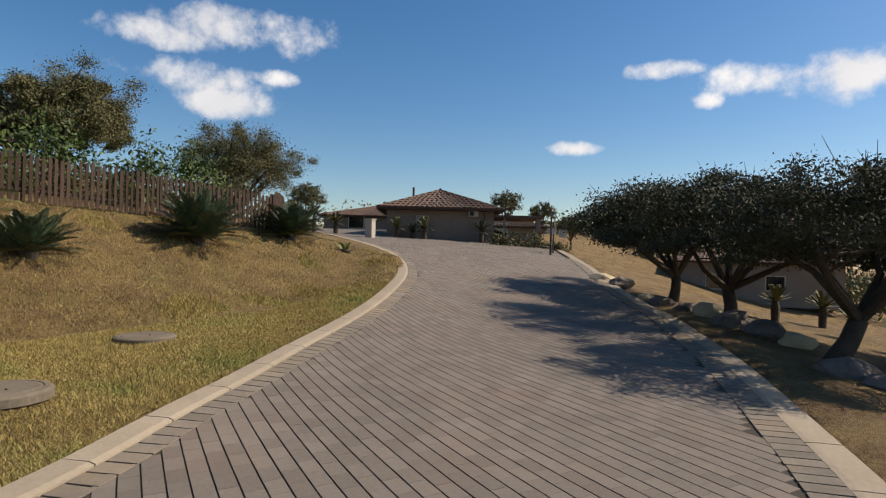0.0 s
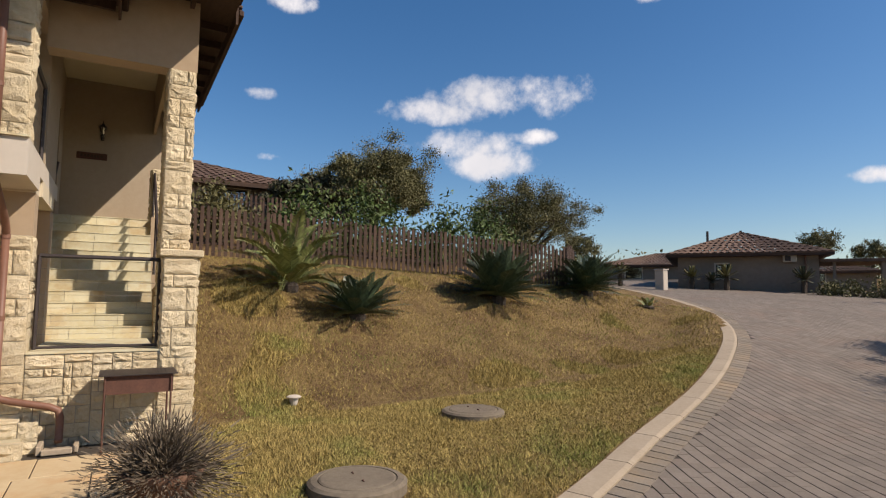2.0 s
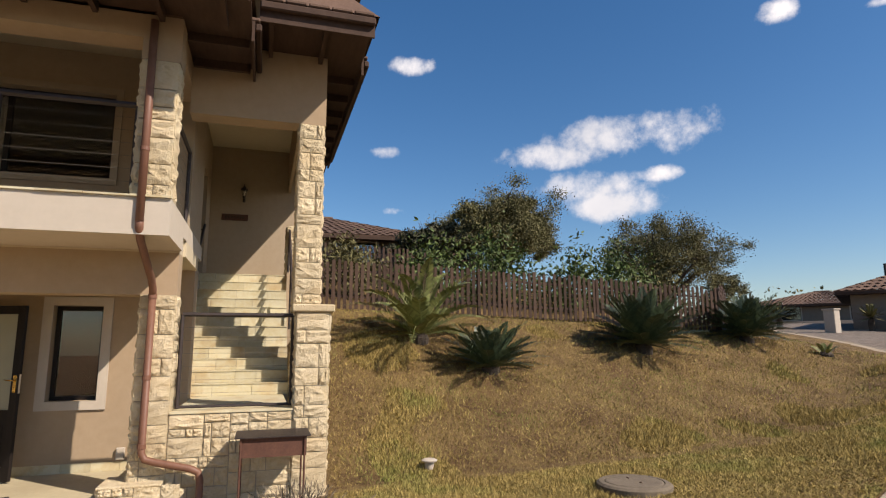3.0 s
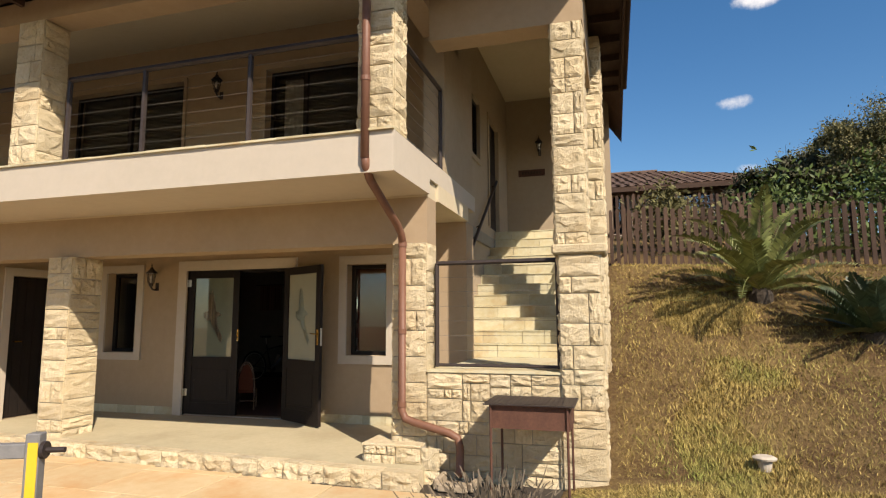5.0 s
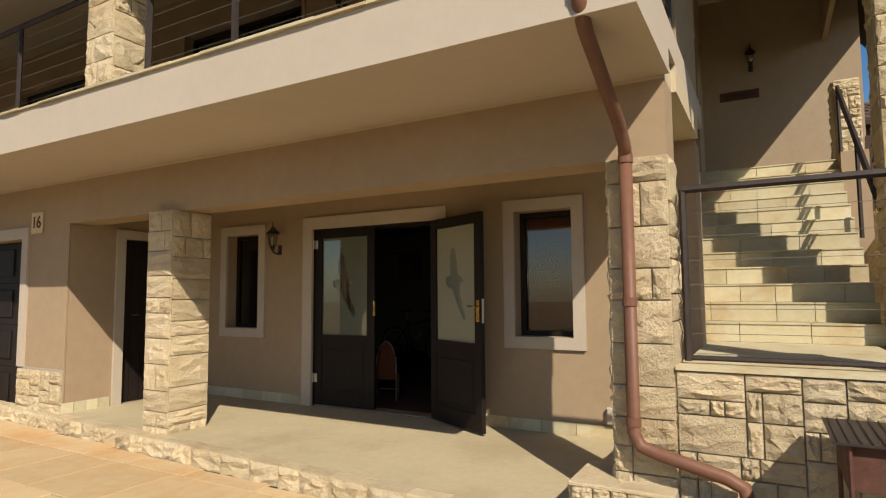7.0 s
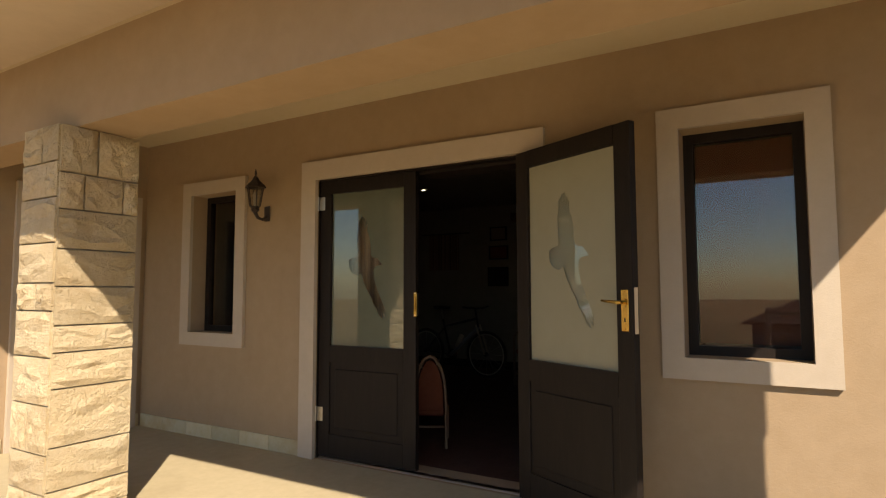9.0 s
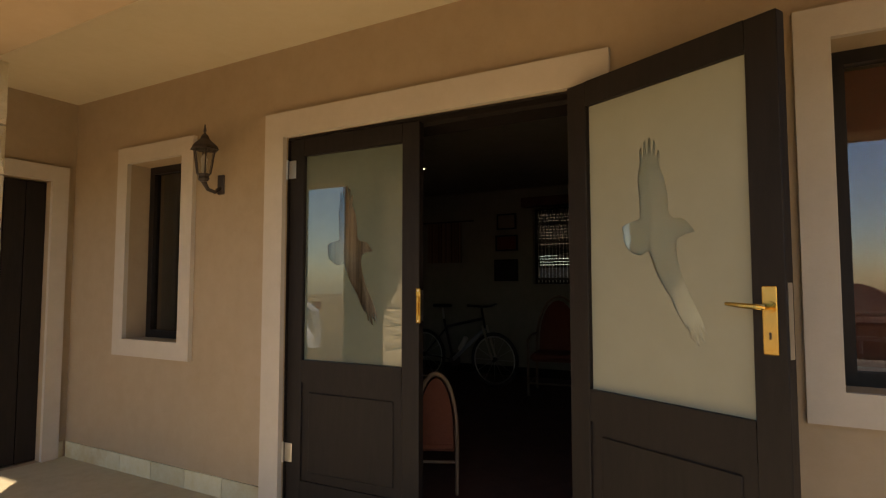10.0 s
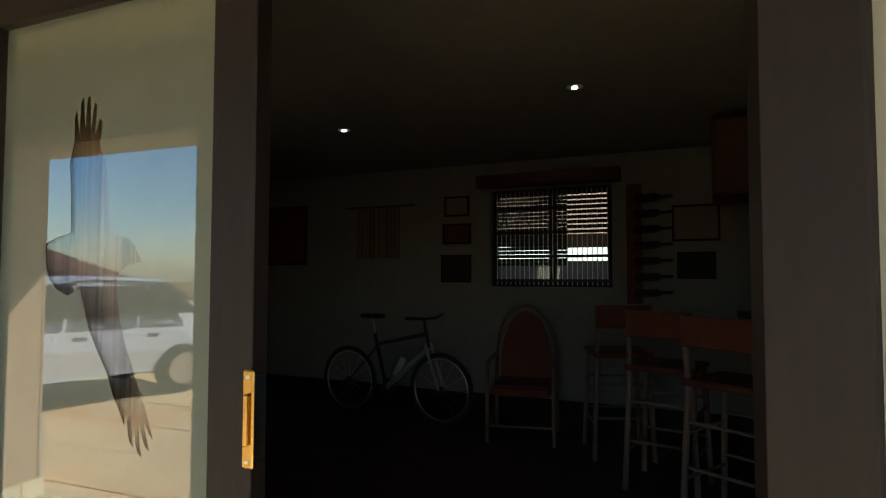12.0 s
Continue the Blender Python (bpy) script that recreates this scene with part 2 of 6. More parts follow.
def one_box(*a, bevel=0.0):
    bm = bmesh.new()
    box(bm, *a, bevel=bevel)
    return bm


def tube(bm, points, radii, sides=10, cap=True):
    """A round tube through points."""
    rings = []
    pts = [Vector(p) for p in points]
    if not hasattr(radii, "__len__"):
        radii = [radii] * len(pts)
    for i, p in enumerate(pts):
        d = (pts[min(i + 1, len(pts) - 1)] - pts[max(i - 1, 0)]).normalized()
        u = d.orthogonal().normalized() if i == 0 else (u - u.dot(d) * d).normalized()
        v = d.cross(u)
        rings.append([bm.verts.new(p + (u * math.cos(a) + v * math.sin(a)) * radii[i]) for a in (2 * math.pi * k / sides for k in range(sides))])
    for a, b in zip(rings, rings[1:]):
        for k in range(sides):
            bm.faces.new((a[k], a[(k + 1) % sides], b[(k + 1) % sides], b[k]))
    if cap:
        bm.faces.new(rings[0][::-1])
        bm.faces.new(rings[-1])


def tubes(points, radii, sides=10):
    bm = bmesh.new()
    tube(bm, points, radii, sides)
    return bm


def lathe(profile, sides=20, at=(0, 0, 0)):
    """A turned shape: profile of (radius, height)."""
    bm = bmesh.new()
    rings = [[bm.verts.new((at[0] + r * math.cos(2 * math.pi * k / sides), at[1] + r * math.sin(2 * math.pi * k / sides), at[2] + z)) for k in range(sides)] for r, z in profile]
    for a, b in zip(rings, rings[1:]):
        for k in range(sides):
            bm.faces.new((a[k], a[(k + 1) % sides], b[(k + 1) % sides], b[k]))
    bm.faces.new(rings[0][::-1])
    bm.faces.new(rings[-1])
    return bm


def wall_x(bm, x0, x1, y0, y1, z0, z1, holes=()):
    """A wall across x with rectangular openings (ya, yb, za, zb)."""
    ys = sorted({y0, y1, *[v for h in holes for v in h[:2]]})
    zs = sorted({z0, z1, *[v for h in holes for v in h[2:]]})
    for ya, yb in zip(ys, ys[1:]):
        for za, zb in zip(zs, zs[1:]):
            my, mz = (ya + yb) / 2, (za + zb) / 2
            if not any(h[0] < my < h[1] and h[2] < mz < h[3] for h in holes):
                box(bm, x0, x1, ya, yb, za, zb)


def wall_y(bm, y0, y1, x0, x1, z0, z1, holes=()):
    xs = sorted({x0, x1, *[v for h in holes for v in h[:2]]})
    zs = sorted({z0, z1, *[v for h in holes for v in h[2:]]})
    for xa, xb in zip(xs, xs[1:]):
        for za, zb in zip(zs, zs[1:]):
            mx, mz = (xa + xb) / 2, (za + zb) / 2
            if not any(h[0] < mx < h[1] and h[2] < mz < h[3] for h in holes):
                box(bm, xa, xb, y0, y1, za, zb)


# ---- lie of the land ----
KERB = [(-3.95, -9), (-3.65, -3), (-3.47, -1), (-3.38, 1.0), (-3.68, 1.77), (-4.37, 2.98), (-4.88, 4.09), (-5.50, 5.3), (-6.07, 6.6), (-6.75, 8.07), (-7.70, 9.84), (-9.15, 12.2), (-10.8, 14.0), (-13.2, 15.8), (-17, 18), (-24, 21.5), (-40, 27)]


def soft(v, w):
    return w * math.log1p(math.exp(min(50.0, v / w)))


def smooth01(v):
    v = min(1.0, max(0.0, v))
    return v * v * (3 - 2 * v)


def kerb_x(y):
    return float(np.interp(y, [k[1] for k in KERB], [k[0] for k in KERB]))


def road_z(x, y):
    return -0.22 + 0.03 * max(0.0, min(y, 60)) + 0.17 * (soft(-(x + 5), 0.8) - 0.55 * soft(-(x + 12), 1.0) - 0.4 * soft(-(x + 26), 3.0))


def right_edge(y):
    return float(np.interp(y, [-10, 0, 4.84, 6.4, 7.58, 9.2, 13, 18, 22, 27, 40], [1.9, 1.9, 0.36, -0.22, -0.66, -1.3, -3.1, -6.0, -8.4, -12.0, -26.0]))


def land_z(x, y):
    """Height of the ground sheet."""
    r = road_z(x, y)
    e = x - right_edge(y)
    if e > 0:
        return r - 0.02 - 0.16 * soft(e - 1.6, 0.6) + (0.05 * noise.noise(Vector((x * 0.6, y * 0.6, 0))) + .01) * smooth01(e - .6) - 0.12 * (1 - smooth01((e - .5) / .3))
    d = kerb_x(y) - x - 0.20
    if d <= 0:
        return r - 0.12
    toe = -8.7 - 0.12 * max(0.0, y - 5)
    a = smooth01((toe - x) / (14.4 + toe)) * 0.35 + 0.65 * min(1.0, max(0.0, (toe - x) / (14.4 + toe)))
    lawn = r + (0.02 + 0.03 * y - r) * smooth01((d - 0.2) / 2)
    top = 2.44 - 0.03 * y if y < 14 else 2.02
    z = lawn + (max(top, lawn) - lawn) * a
    z += 0.32 * soft(-(x + 15.5), 0.8) - 0.31 * soft(-(x + 21), 1.5)
    if y > 11.5:
        w = smooth01((y - 11.5) / 4)
        z = z * (1 - w) + (r + 0.02 + 0.03 * max(0, d)) * w
    if y < 0.75:
        w = smooth01((0.75 - y) / 0.5)
        z = z * (1 - w) + (-0.14) * w
    return z + 0.012 * noise.noise(Vector((x * 1.3, y * 1.3, 3)))


def build_ground():
    xs = np.concatenate([np.array([-1500, -700, -300, -150, -90, -60, -45]), np.arange(-38, -16, 0.8), np.arange(-16, 3, 0.3), np.arange(3, 30, 1.5), np.array([32, 45, 70, 120, 250, 600, 1500])])
    ys = np.concatenate([np.array([-1500, -600, -250, -100, -50, -30, -20, -12]), np.arange(-9, 18, 0.3), np.arange(18, 60, 1.0), np.array([62, 75, 100, 150, 250, 600, 1500])])
    verts = []
    for y in ys:
        for x in xs:
            far = max(0.0, math.hypot(x + 5, y - 5) - 70)
            verts.append((x, y, land_z(x, y) if far == 0 else land_z(max(-60, min(x, 60)), max(-50, min(y, 70))) - far * 0.01))
    nx = len(xs)
    faces = [(j * nx + i, j * nx + i + 1, (j + 1) * nx + i + 1, (j + 1) * nx + i) for j in range(len(ys) - 1) for i in range(nx - 1)]
    faces = [f for f in faces if not (-16.2 < verts[f[0]][0] < -8.55 and -10 < verts[f[0]][1] < 0.4 and verts[f[2]][0] < -8.4)]
    py_object("ground", verts, faces, LAWN, smooth=True, kind="structure")


build_ground()


def ribbon(y0, y1, step):
    """The road bed between the two edges."""
    verts, faces = [], []
    ys = np.arange(y0, y1, step)
    for y in ys:
        a, b = kerb_x(y), right_edge(y)
        for k in range(25):
            x = a + (b - a) * k / 24
            verts.append((x, y, road_z(x, y) - 0.008))
    for j in range(len(ys) - 1):
        for k in range(24):
            faces.append((j * 25 + k, j * 25 + k + 1, (j + 1) * 25 + k + 1, (j + 1) * 25 + k))
    return verts, faces


py_object("road_bed", *ribbon(-9, 40, 0.2), SAND, smooth=True, kind="structure")

# ---- stonework ----
STONE_SHAPES = []


def stone_shapes():
    for v in range(8):
        n = 6
        verts, faces = [], []
        for j in range(n):
            for i in range(n):
                u, w = i / (n - 1), j / (n - 1)
                edge = min(u, 1 - u, w, 1 - w)
                d = random.uniform(.52, .74) if edge == 0 else 0.72 + 0.68 * random.random()
                ju, jw = (0, 0) if edge == 0 else (random.uniform(-.07, .07), random.uniform(-.07, .07))
                verts.append((u + ju, d, w + jw))
        for j in range(n - 1):
            for i in range(n - 1):
                a, b, c, e = j * n + i, j * n + i + 1, (j + 1) * n + i + 1, (j + 1) * n + i
                faces += [(a, b, c), (a, c, e)] if random.random() < .5 else [(a, b, e), (b, c, e)]
        k = len(verts)
        verts += [(0, 0, 0), (1, 0, 0), (1, 0, 1), (0, 0, 1)]
        faces += [(k, k + 1, *range(n - 1, -1, -1)), (k + 1, k + 2, *range(n * n - 1, n - 2, -n)), (k + 2, k + 3, *range(n * (n - 1), n * n)), (k + 3, k, *range(0, n * n, n))]
        me = bpy.data.meshes.new("stone")
        me.from_pydata(verts, [], faces)
        me.materials.append(STONE)
        STONE_SHAPES.append(me)


def split_rect(u, v, w, h, out, big):
    """Random ashlar: cut a rectangle into blocks."""
    if w > big * 1.35 and w >= h * 0.8:
        c = random.uniform(0.38, 0.62) * w
        split_rect(u, v, c, h, out, big)
        split_rect(u + c, v, w - c, h, out, big)
    elif h > big * 0.85:
        c = random.uniform(0.36, 0.64) * h
        split_rect(u, v, w, c, out, big)
        split_rect(u, v + c, w, h - c, out, big)
    elif w > big * 0.75 and w > h * 1.2 and random.random() < 0.6:
        c = random.choice((0.3, 0.45, 0.55, 0.7)) * w
        split_rect(u, v, c, h, out, big)
        split_rect(u + c, v, w - c, h, out, big)
    else:
        out.append((u, v, w, h))


def stone_face(parent, origin, along, normal, w, h, depth=0.031, big=0.36, name="stone"):
    """Rock-faced blocks on an upright face, as parts."""
    if not STONE_SHAPES:
        stone_shapes()
    cells = []
    split_rect(0, 0, w, h, cells, big)
    a, nrm, o = Vector(along).normalized(), Vector(normal).normalized(), Vector(origin)
    g = 0.0045
    for u, v, cw, ch in cells:
        ob = new(name, random.choice(STONE_SHAPES))
        p = o + a * (u + g) + Vector((0, 0, v + g))
        m = Matrix(((a.x * (cw - 2 * g), nrm.x * depth, 0, p.x), (a.y * (cw - 2 * g), nrm.y * depth, 0, p.y), (0, 0, ch - 2 * g, p.z), (0, 0, 0, 1)))
        ob.parent = parent
        ob.matrix_basis = m


def stone_pillar(x0, x1, y0, y1, z0, z1, label, sides="frlb", group="stone pillars of the house"):
    t = thing("stone_pillar", label=label, category="pillar", group=group)
    part("core", one_box(x0, x1, y0, y1, z0, z1), MORTAR, t)
    e = 0.012
    if "f" in sides:
        stone_face(t, (x1, y0 - e, z0), (0, 1, 0), (1, 0, 0), y1 - y0 + 2 * e, z1 - z0)
    if "r" in sides:
        stone_face(t, (x0, y1, z0), (1, 0, 0), (0, 1, 0), x1 - x0 + e, z1 - z0)
    if "l" in sides:
        stone_face(t, (x0, y0, z0), (1, 0, 0), (0, -1, 0), x1 - x0 + e, z1 - z0)
    if "b" in sides:
        stone_face(t, (x0, y0, z0), (0, 1, 0), (-1, 0, 0), y1 - y0, z1 - z0)
    return t


# ---- the house ----
DX = -10.22      # face of the wall with the doors
FZ = 0.15        # veranda floor
DZ = 3.1         # upper floor
DOOR = (-4.89, -3.23, FZ, 2.2)
W_SMALL = (-6.335, -5.765, 1.02, 2.2)
W_BIG = (-2.34, -1.77, 1.02, 2.22)


def step_x(y):
    """Front edge of the veranda."""
    return -8.10 - 0.06 * (-y - 0.6)


def solid(name, mat, *boxes, kind="structure"):
    bm = bmesh.new()
    for b in boxes:
        box(bm, *b)
    return bm_object(name, bm, mat, kind=kind)


bm = bmesh.new()
wall_x(bm, DX - 0.25, DX, -7.02, -0.7, -0.3, 2.72, [DOOR, W_SMALL, W_BIG])
box(bm, -10.6, DX - 0.25, -1.0, -0.7, -0.3, 2.72)
bm_object("wall_veranda", bm, PLASTER, kind="structure")
bm = bmesh.new()
wall_y(bm, -7.27, -7.02, DX, -8.62, -0.3, 2.72, [(-10.05, -9.25, FZ, 2.12)])
bm_object("wall_return", bm, PLASTER, kind="structure")
bm = bmesh.new()
wall_x(bm, -8.87, -8.6, -16, -7.27, -0.3, 2.72, [(-12.5, -7.97, 0.05, 2.12)])
box(bm, -8.615, -8.6, -7.27, -7.02, -0.3, 2.72)
bm_object("wall_garage", bm, PLASTER, kind="structure")
bm = bmesh.new()
wall_y(bm, -1.25, -1.0, -16.5, -10.6, -0.3, 6.2, [(-13.97, -13.12, DZ, 5.1), (-12.33, -11.6, 4.1, 5.06)])
bm_object("wall_stair", bm, UPPER, kind="structure")
solid("wall_wing", UPPER, (-10.6, -9.25, -0.95, -0.7, DZ, 6.08))
solid("wall_landing", UPPER, (-15.25, -15.0, -1.0, 1.1, DZ, 6.3))
bm = bmesh.new()
wall_x(bm, DX - 0.33, DX - 0.08, -16, -0.95, DZ, 6.0, [(-3.72, -1.86, 3.95, 5.15), (-7.4, -5.17, DZ, 5.15), (-12, -9, DZ, 5.1)])
bm_object("wall_upper", bm, PLASTER, kind="structure")
solid("beam", PLASTER, (-8.9, -8.6, -7.02, -0.7, 2.25, 2.72))
solid("balcony_slab", SLAB, (-8.6, -7.6, -16, -0.67, 2.74, 3.1), (-10.6, -8.6, -16, -0.67, 2.9, 3.1), (-16, -10.6, -16, -1.24, 2.9, 3.1))
solid("balcony_soffit", SOFFIT, (-10.22, -8.9, -7.02, -0.67, 2.72, 2.9), (-8.9, -8.6, -16, -0.7, 2.72, 2.9))
tiles = thing("balcony_edge_tiles", label="thin pale stone coping tiles along the balcony edge", category="coping")
y = -12.0
while y < -0.7:
    w = random.uniform(0.28, 0.4)
    part("tile", one_box(-7.9, -7.575 + random.uniform(-.006, .006), y, min(y + w - 0.004, -0.66), 3.101, 3.116 + random.uniform(0, .006)), STEP, tiles)
    y += w
vf = bmesh.new()
pts = [(DX, -7.02), (step_x(-7.02) - .03, -7.02), (step_x(-0.66) - .03, -0.66), (-8.62, -0.66), (-8.62, -0.7), (DX, -0.7)]
lo = [vf.verts.new((x, y, -0.3)) for x, y in pts]
hi = [vf.verts.new((x, y, FZ)) for x, y in pts]
vf.faces.new(hi)
for a in range(len(pts)):
    b = (a + 1) % len(pts)
    vf.faces.new((lo[a], lo[b], hi[b], hi[a]))
bmesh.ops.recalc_face_normals(vf, faces=vf.faces)
bm_object("veranda_floor", vf, SCREED, kind="structure")
step = thing("veranda_step", label="low step edged with rough cream sandstone blocks", category="step")
y = -0.62
while y > -11.5:
    w = random.uniform(0.16, 0.4)
    o = Vector((step_x(y) - 0.03, y, -0.04))
    o2 = Vector((step_x(y - w) - 0.03, y - w, -0.04))
    stone_face(step, o2, o - o2, (1, 0.06, 0), w, 0.185, depth=0.05, big=0.6)
    part("top_stone", one_box(step_x(y) - 0.14, step_x(y) - 0.018, y - w + 0.004, y - 0.004, 0.0, FZ + 0.003), STONE, step)
    y -= w
solid("garage_floor", SCREED, (-9.5, -8.62, -16, -7.02, -0.3, 0.1))

# stair landing and steps
solid("stair_landing", STEP, (-10.9, -8.60, -0.7, 0.55, -0.3, 0.98), (-10.9, -10.6, -1.0, -0.7, -0.3, 0.98))
solid("stair_side_wall", PLASTER, (-15.0, -11.13, 0.64, 0.9, -0.3, 1.0), (-10.69, -8.95, 0.64, 0.9, -0.3, 1.0), (-15.0, -13.3, 0.62, 0.9, 1.0, 3.1))
stairs = thing("staircase", label="outdoor stairs clad in cream and yellow stone tiles", category="stairs")
for k in range(12):
    z = 0.98 + 0.175 * k
    x = -10.9 - 0.25 * k
    st = part("step", one_box(x - (0.26 if k < 11 else 1.5), x, -1.0, 0.62, z - 0.2, z + 0.16), MORTAR, stairs)
    yy = -1.0
    while yy < 0.6:
        w = min(random.choice((0.30, 0.42, 0.55)), 0.62 - yy)
        if 0.62 - yy - w < 0.1:
            w = 0.62 - yy
        part("riser_tile", one_box(x, x + 0.012, yy + .003, yy + w - .003, z + 0.003, z + 0.158), STEP, st)
        part("tread_tile", one_box(x - (0.25 if k < 11 else 1.35), x + 0.022, yy + .003, yy + w - .003, z + 0.16, z + 0.175), STEP, st)
        yy += w

# stone pillars
stone_pillar(-8.88, -8.585, -1.04, -0.71, -0.06, 2.25, "rough cream sandstone pillar under the balcony corner with a downpipe in front", "frlb")
stone_pillar(-8.95, -8.53, -5.47, -5.13, 0.0, 2.25, "rough cream sandstone pillar on the veranda edge", "frl")
stone_pillar(-8.95, -8.56, 0.60, 0.95, -0.1, 2.08, "thick lower sandstone pillar beside the grass bank", "frl")
stone_pillar(-8.95, -8.69, 0.57, 0.84, 2.17, 4.40, "slender upper sandstone pillar holding the stair roof", "frl")
stone_pillar(-7.96, -7.67, -1.02, -0.71, 3.1, 4.52, "sandstone pillar at the balcony corner", "frl")
stone_pillar(-7.96, -7.67, -5.10, -4.76, 3.1, 4.75, "sandstone pillar in the middle of the balcony", "frl")
stone_pillar(-7.96, -7.67, -9.6, -9.26, 3.1, 4.75, "sandstone pillar at the far end of the balcony", "frl")
stone_pillar(-11.1, -10.72, 0.66, 0.98, -0.1, 5.2, "tall sandstone pillar beside the stairs", "frl")
cap = thing("pillar_cap", label="flat rough sandstone cap on the lower pillar", category="cap")
part("slab", one_box(-8.97, -8.50, 0.53, 1.02, 2.08, 2.17, bevel=0.015), STONE, cap)
w = thing("stone_wall", label="low random ashlar sandstone wall under the stair railing", category="wall")
part("core", one_box(-8.62, -8.585, -0.71, 0.60, -0.1, 0.985), MORTAR, w)
stone_face(w, (-8.585, -0.69, -0.08), (0, 1, 0), (1, 0, 0), 1.27, 1.06, big=0.27)
part("coping", one_box(-8.95, -8.55, -0.69, 0.58, 0.985, 1.005), STEP, w)
w = thing("stone_block", label="low sandstone block base beside the pillar foot", category="base")
part("core", one_box(-8.9, -8.42, -1.27, -0.7, -0.1, 0.30), MORTAR, w)
stone_face(w, (-8.42, -1.27, -0.06), (0, 1, 0), (1, 0, 0), 0.75, 0.37, big=0.24)
stone_face(w, (-8.9, -1.27, -0.06), (1, 0, 0), (0, -1, 0), 0.48, 0.37, big=0.3)
part("top_stone", one_box(-8.9, -8.39, -1.29, -0.7, 0.30, 0.325, bevel=.006), STONE, w)
w = thing("stone_plinth", label="cream sandstone plinth at the foot of the garage wall", category="plinth")
part("core", one_box(-8.6, -8.59, -7.97, -7.02, -0.1, 0.62), MORTAR, w)
stone_face(w, (-8.59, -7.95, -0.02), (0, 1, 0), (1, 0, 0), 0.93, 0.62, big=0.3)
w = thing("stone_pier", label="rough stone pier at the head of the stairs", category="pier")
part("core", one_box(-14.0, -13.7, 0.62, 0.9, 3.1, 4.1), MORTAR, w)
stone_face(w, (-13.7, 0.62, 3.1), (0, 1, 0), (1, 0, 0), 0.28, 1.0, big=0.25)
stone_face(w, (-14.0, 0.62, 3.1), (1, 0, 0), (0, -1, 0), 0.3, 1.0, big=0.25)

# upper beams, ceilings and eaves
solid("beam_balcony", PLASTER, (-7.96, -7.66, -16, -1.04, 4.75, 5.0), (-7.97, -7.655, -1.04, -0.68, 4.52, 5.0), (-9.9, -7.96, -0.95, -0.70, 4.75, 5.0))
cl = bmesh.new()
vs = [cl.verts.new(p) for p in ((-7.96, -16, 4.95), (-7.96, -0.95, 4.95), (-10.32, -0.95, 5.75), (-10.32, -16, 5.75))]
cl.faces.new(vs)
r = bmesh.ops.extrude_face_region(cl, geom=cl.faces[:])
for v in [q for q in r["geom"] if isinstance(q, bmesh.types.BMVert)]:
    v.co.z += 0.05
bmesh.ops.recalc_face_normals(cl, faces=cl.faces)
bm_object("ceiling_balcony", cl, SOFFIT, kind="structure")
solid("lintel", PLASTER, (-8.96, -8.68, -0.70, 0.87, 4.40, 6.08))
solid("lintel_side", PLASTER, (-10.7, -8.96, 0.64, 0.87, 4.48, 6.08), (-11.12, -10.7, 0.64, 0.66, 5.2, 6.08), (-13.0, -11.12, 0.64, 0.87, 5.1, 6.08), (-15.0, -13.0, 0.64, 0.70, 5.12, 6.08))
cl = bmesh.new()
vs = [cl.verts.new(p) for p in ((-8.96, -1.0, 6.08), (-8.96, 0.64, 6.08), (-15.0, 0.64, 6.08), (-15.0, -1.0, 6.08))]
cl.faces.new(vs)
r = bmesh.ops.extrude_face_region(cl, geom=cl.faces[:])
for v in [q for q in r["geom"] if isinstance(q, bmesh.types.BMVert)]:
    v.co.z += 0.05
bmesh.ops.recalc_face_normals(cl, faces=cl.faces)
bm_object("ceiling_stair", cl, SOFFIT, kind="structure")


def eave(name, x0, x1, y0, y1, z, axis, label):
    """A boarded timber eave with rafters, fascia and a row of tile ends."""
    t = thing(name, label=label, category="eave")
    part("boarding", one_box(x0, x1, y0, y1, z + 0.10, z + 0.13), EAVEWOOD, t)
    if axis == "y":
        n = int((x1 - x0) / 0.6)
        for k in range(n + 1):
            x = x0 + 0.1 + k * 0.6
            if x < x1 - .08:
                part("rafter", one_box(x, x + 0.05, y0 + .02, y1 - 0.03, z, z + 0.10), EAVEWOOD, t)
        part("fascia", one_box(x0, x1, y1, y1 + 0.03, z - 0.06, z + 0.17), EAVEWOOD, t)
        part("gutter", one_box(x0, x1, y1 + 0.03, y1 + 0.10, z + 0.06, z + 0.15, bevel=0.015), EAVEWOOD, t)
        g = bmesh.new()
        k = x0
        while k < x1:
            box(g, k + .01, min(k + 0.24, x1), y1 - 0.3, y1 + 0.08, z + 0.17, z + 0.215, bevel=0.012)
            k += 0.25
        part("tile_edge", g, ROOF, t)
    else:
        n = int((y1 - y0) / 0.6)
        for k in range(n + 1):
            y = y0 + 0.1 + k * 0.6
            if y < y1 - .08:
                part("rafter", one_box(x0 + .02, x1 - 0.03, y, y + 0.05, z, z + 0.10), EAVEWOOD, t)
        part("fascia", one_box(x1, x1 + 0.03, y0, y1, z - 0.06, z + 0.17), EAVEWOOD, t)
        part("gutter", one_box(x1 + .03, x1 + 0.10, y0, y1, z + 0.06, z + 0.15, bevel=0.015), EAVEWOOD, t)
        g = bmesh.new()
        k = y0
        while k < y1:
            box(g, x1 - 0.3, x1 + 0.08, k + .01, min(k + 0.24, y1), z + 0.17, z + 0.215, bevel=0.012)
            k += 0.25
        part("tile_edge", g, ROOF, t)
    return t


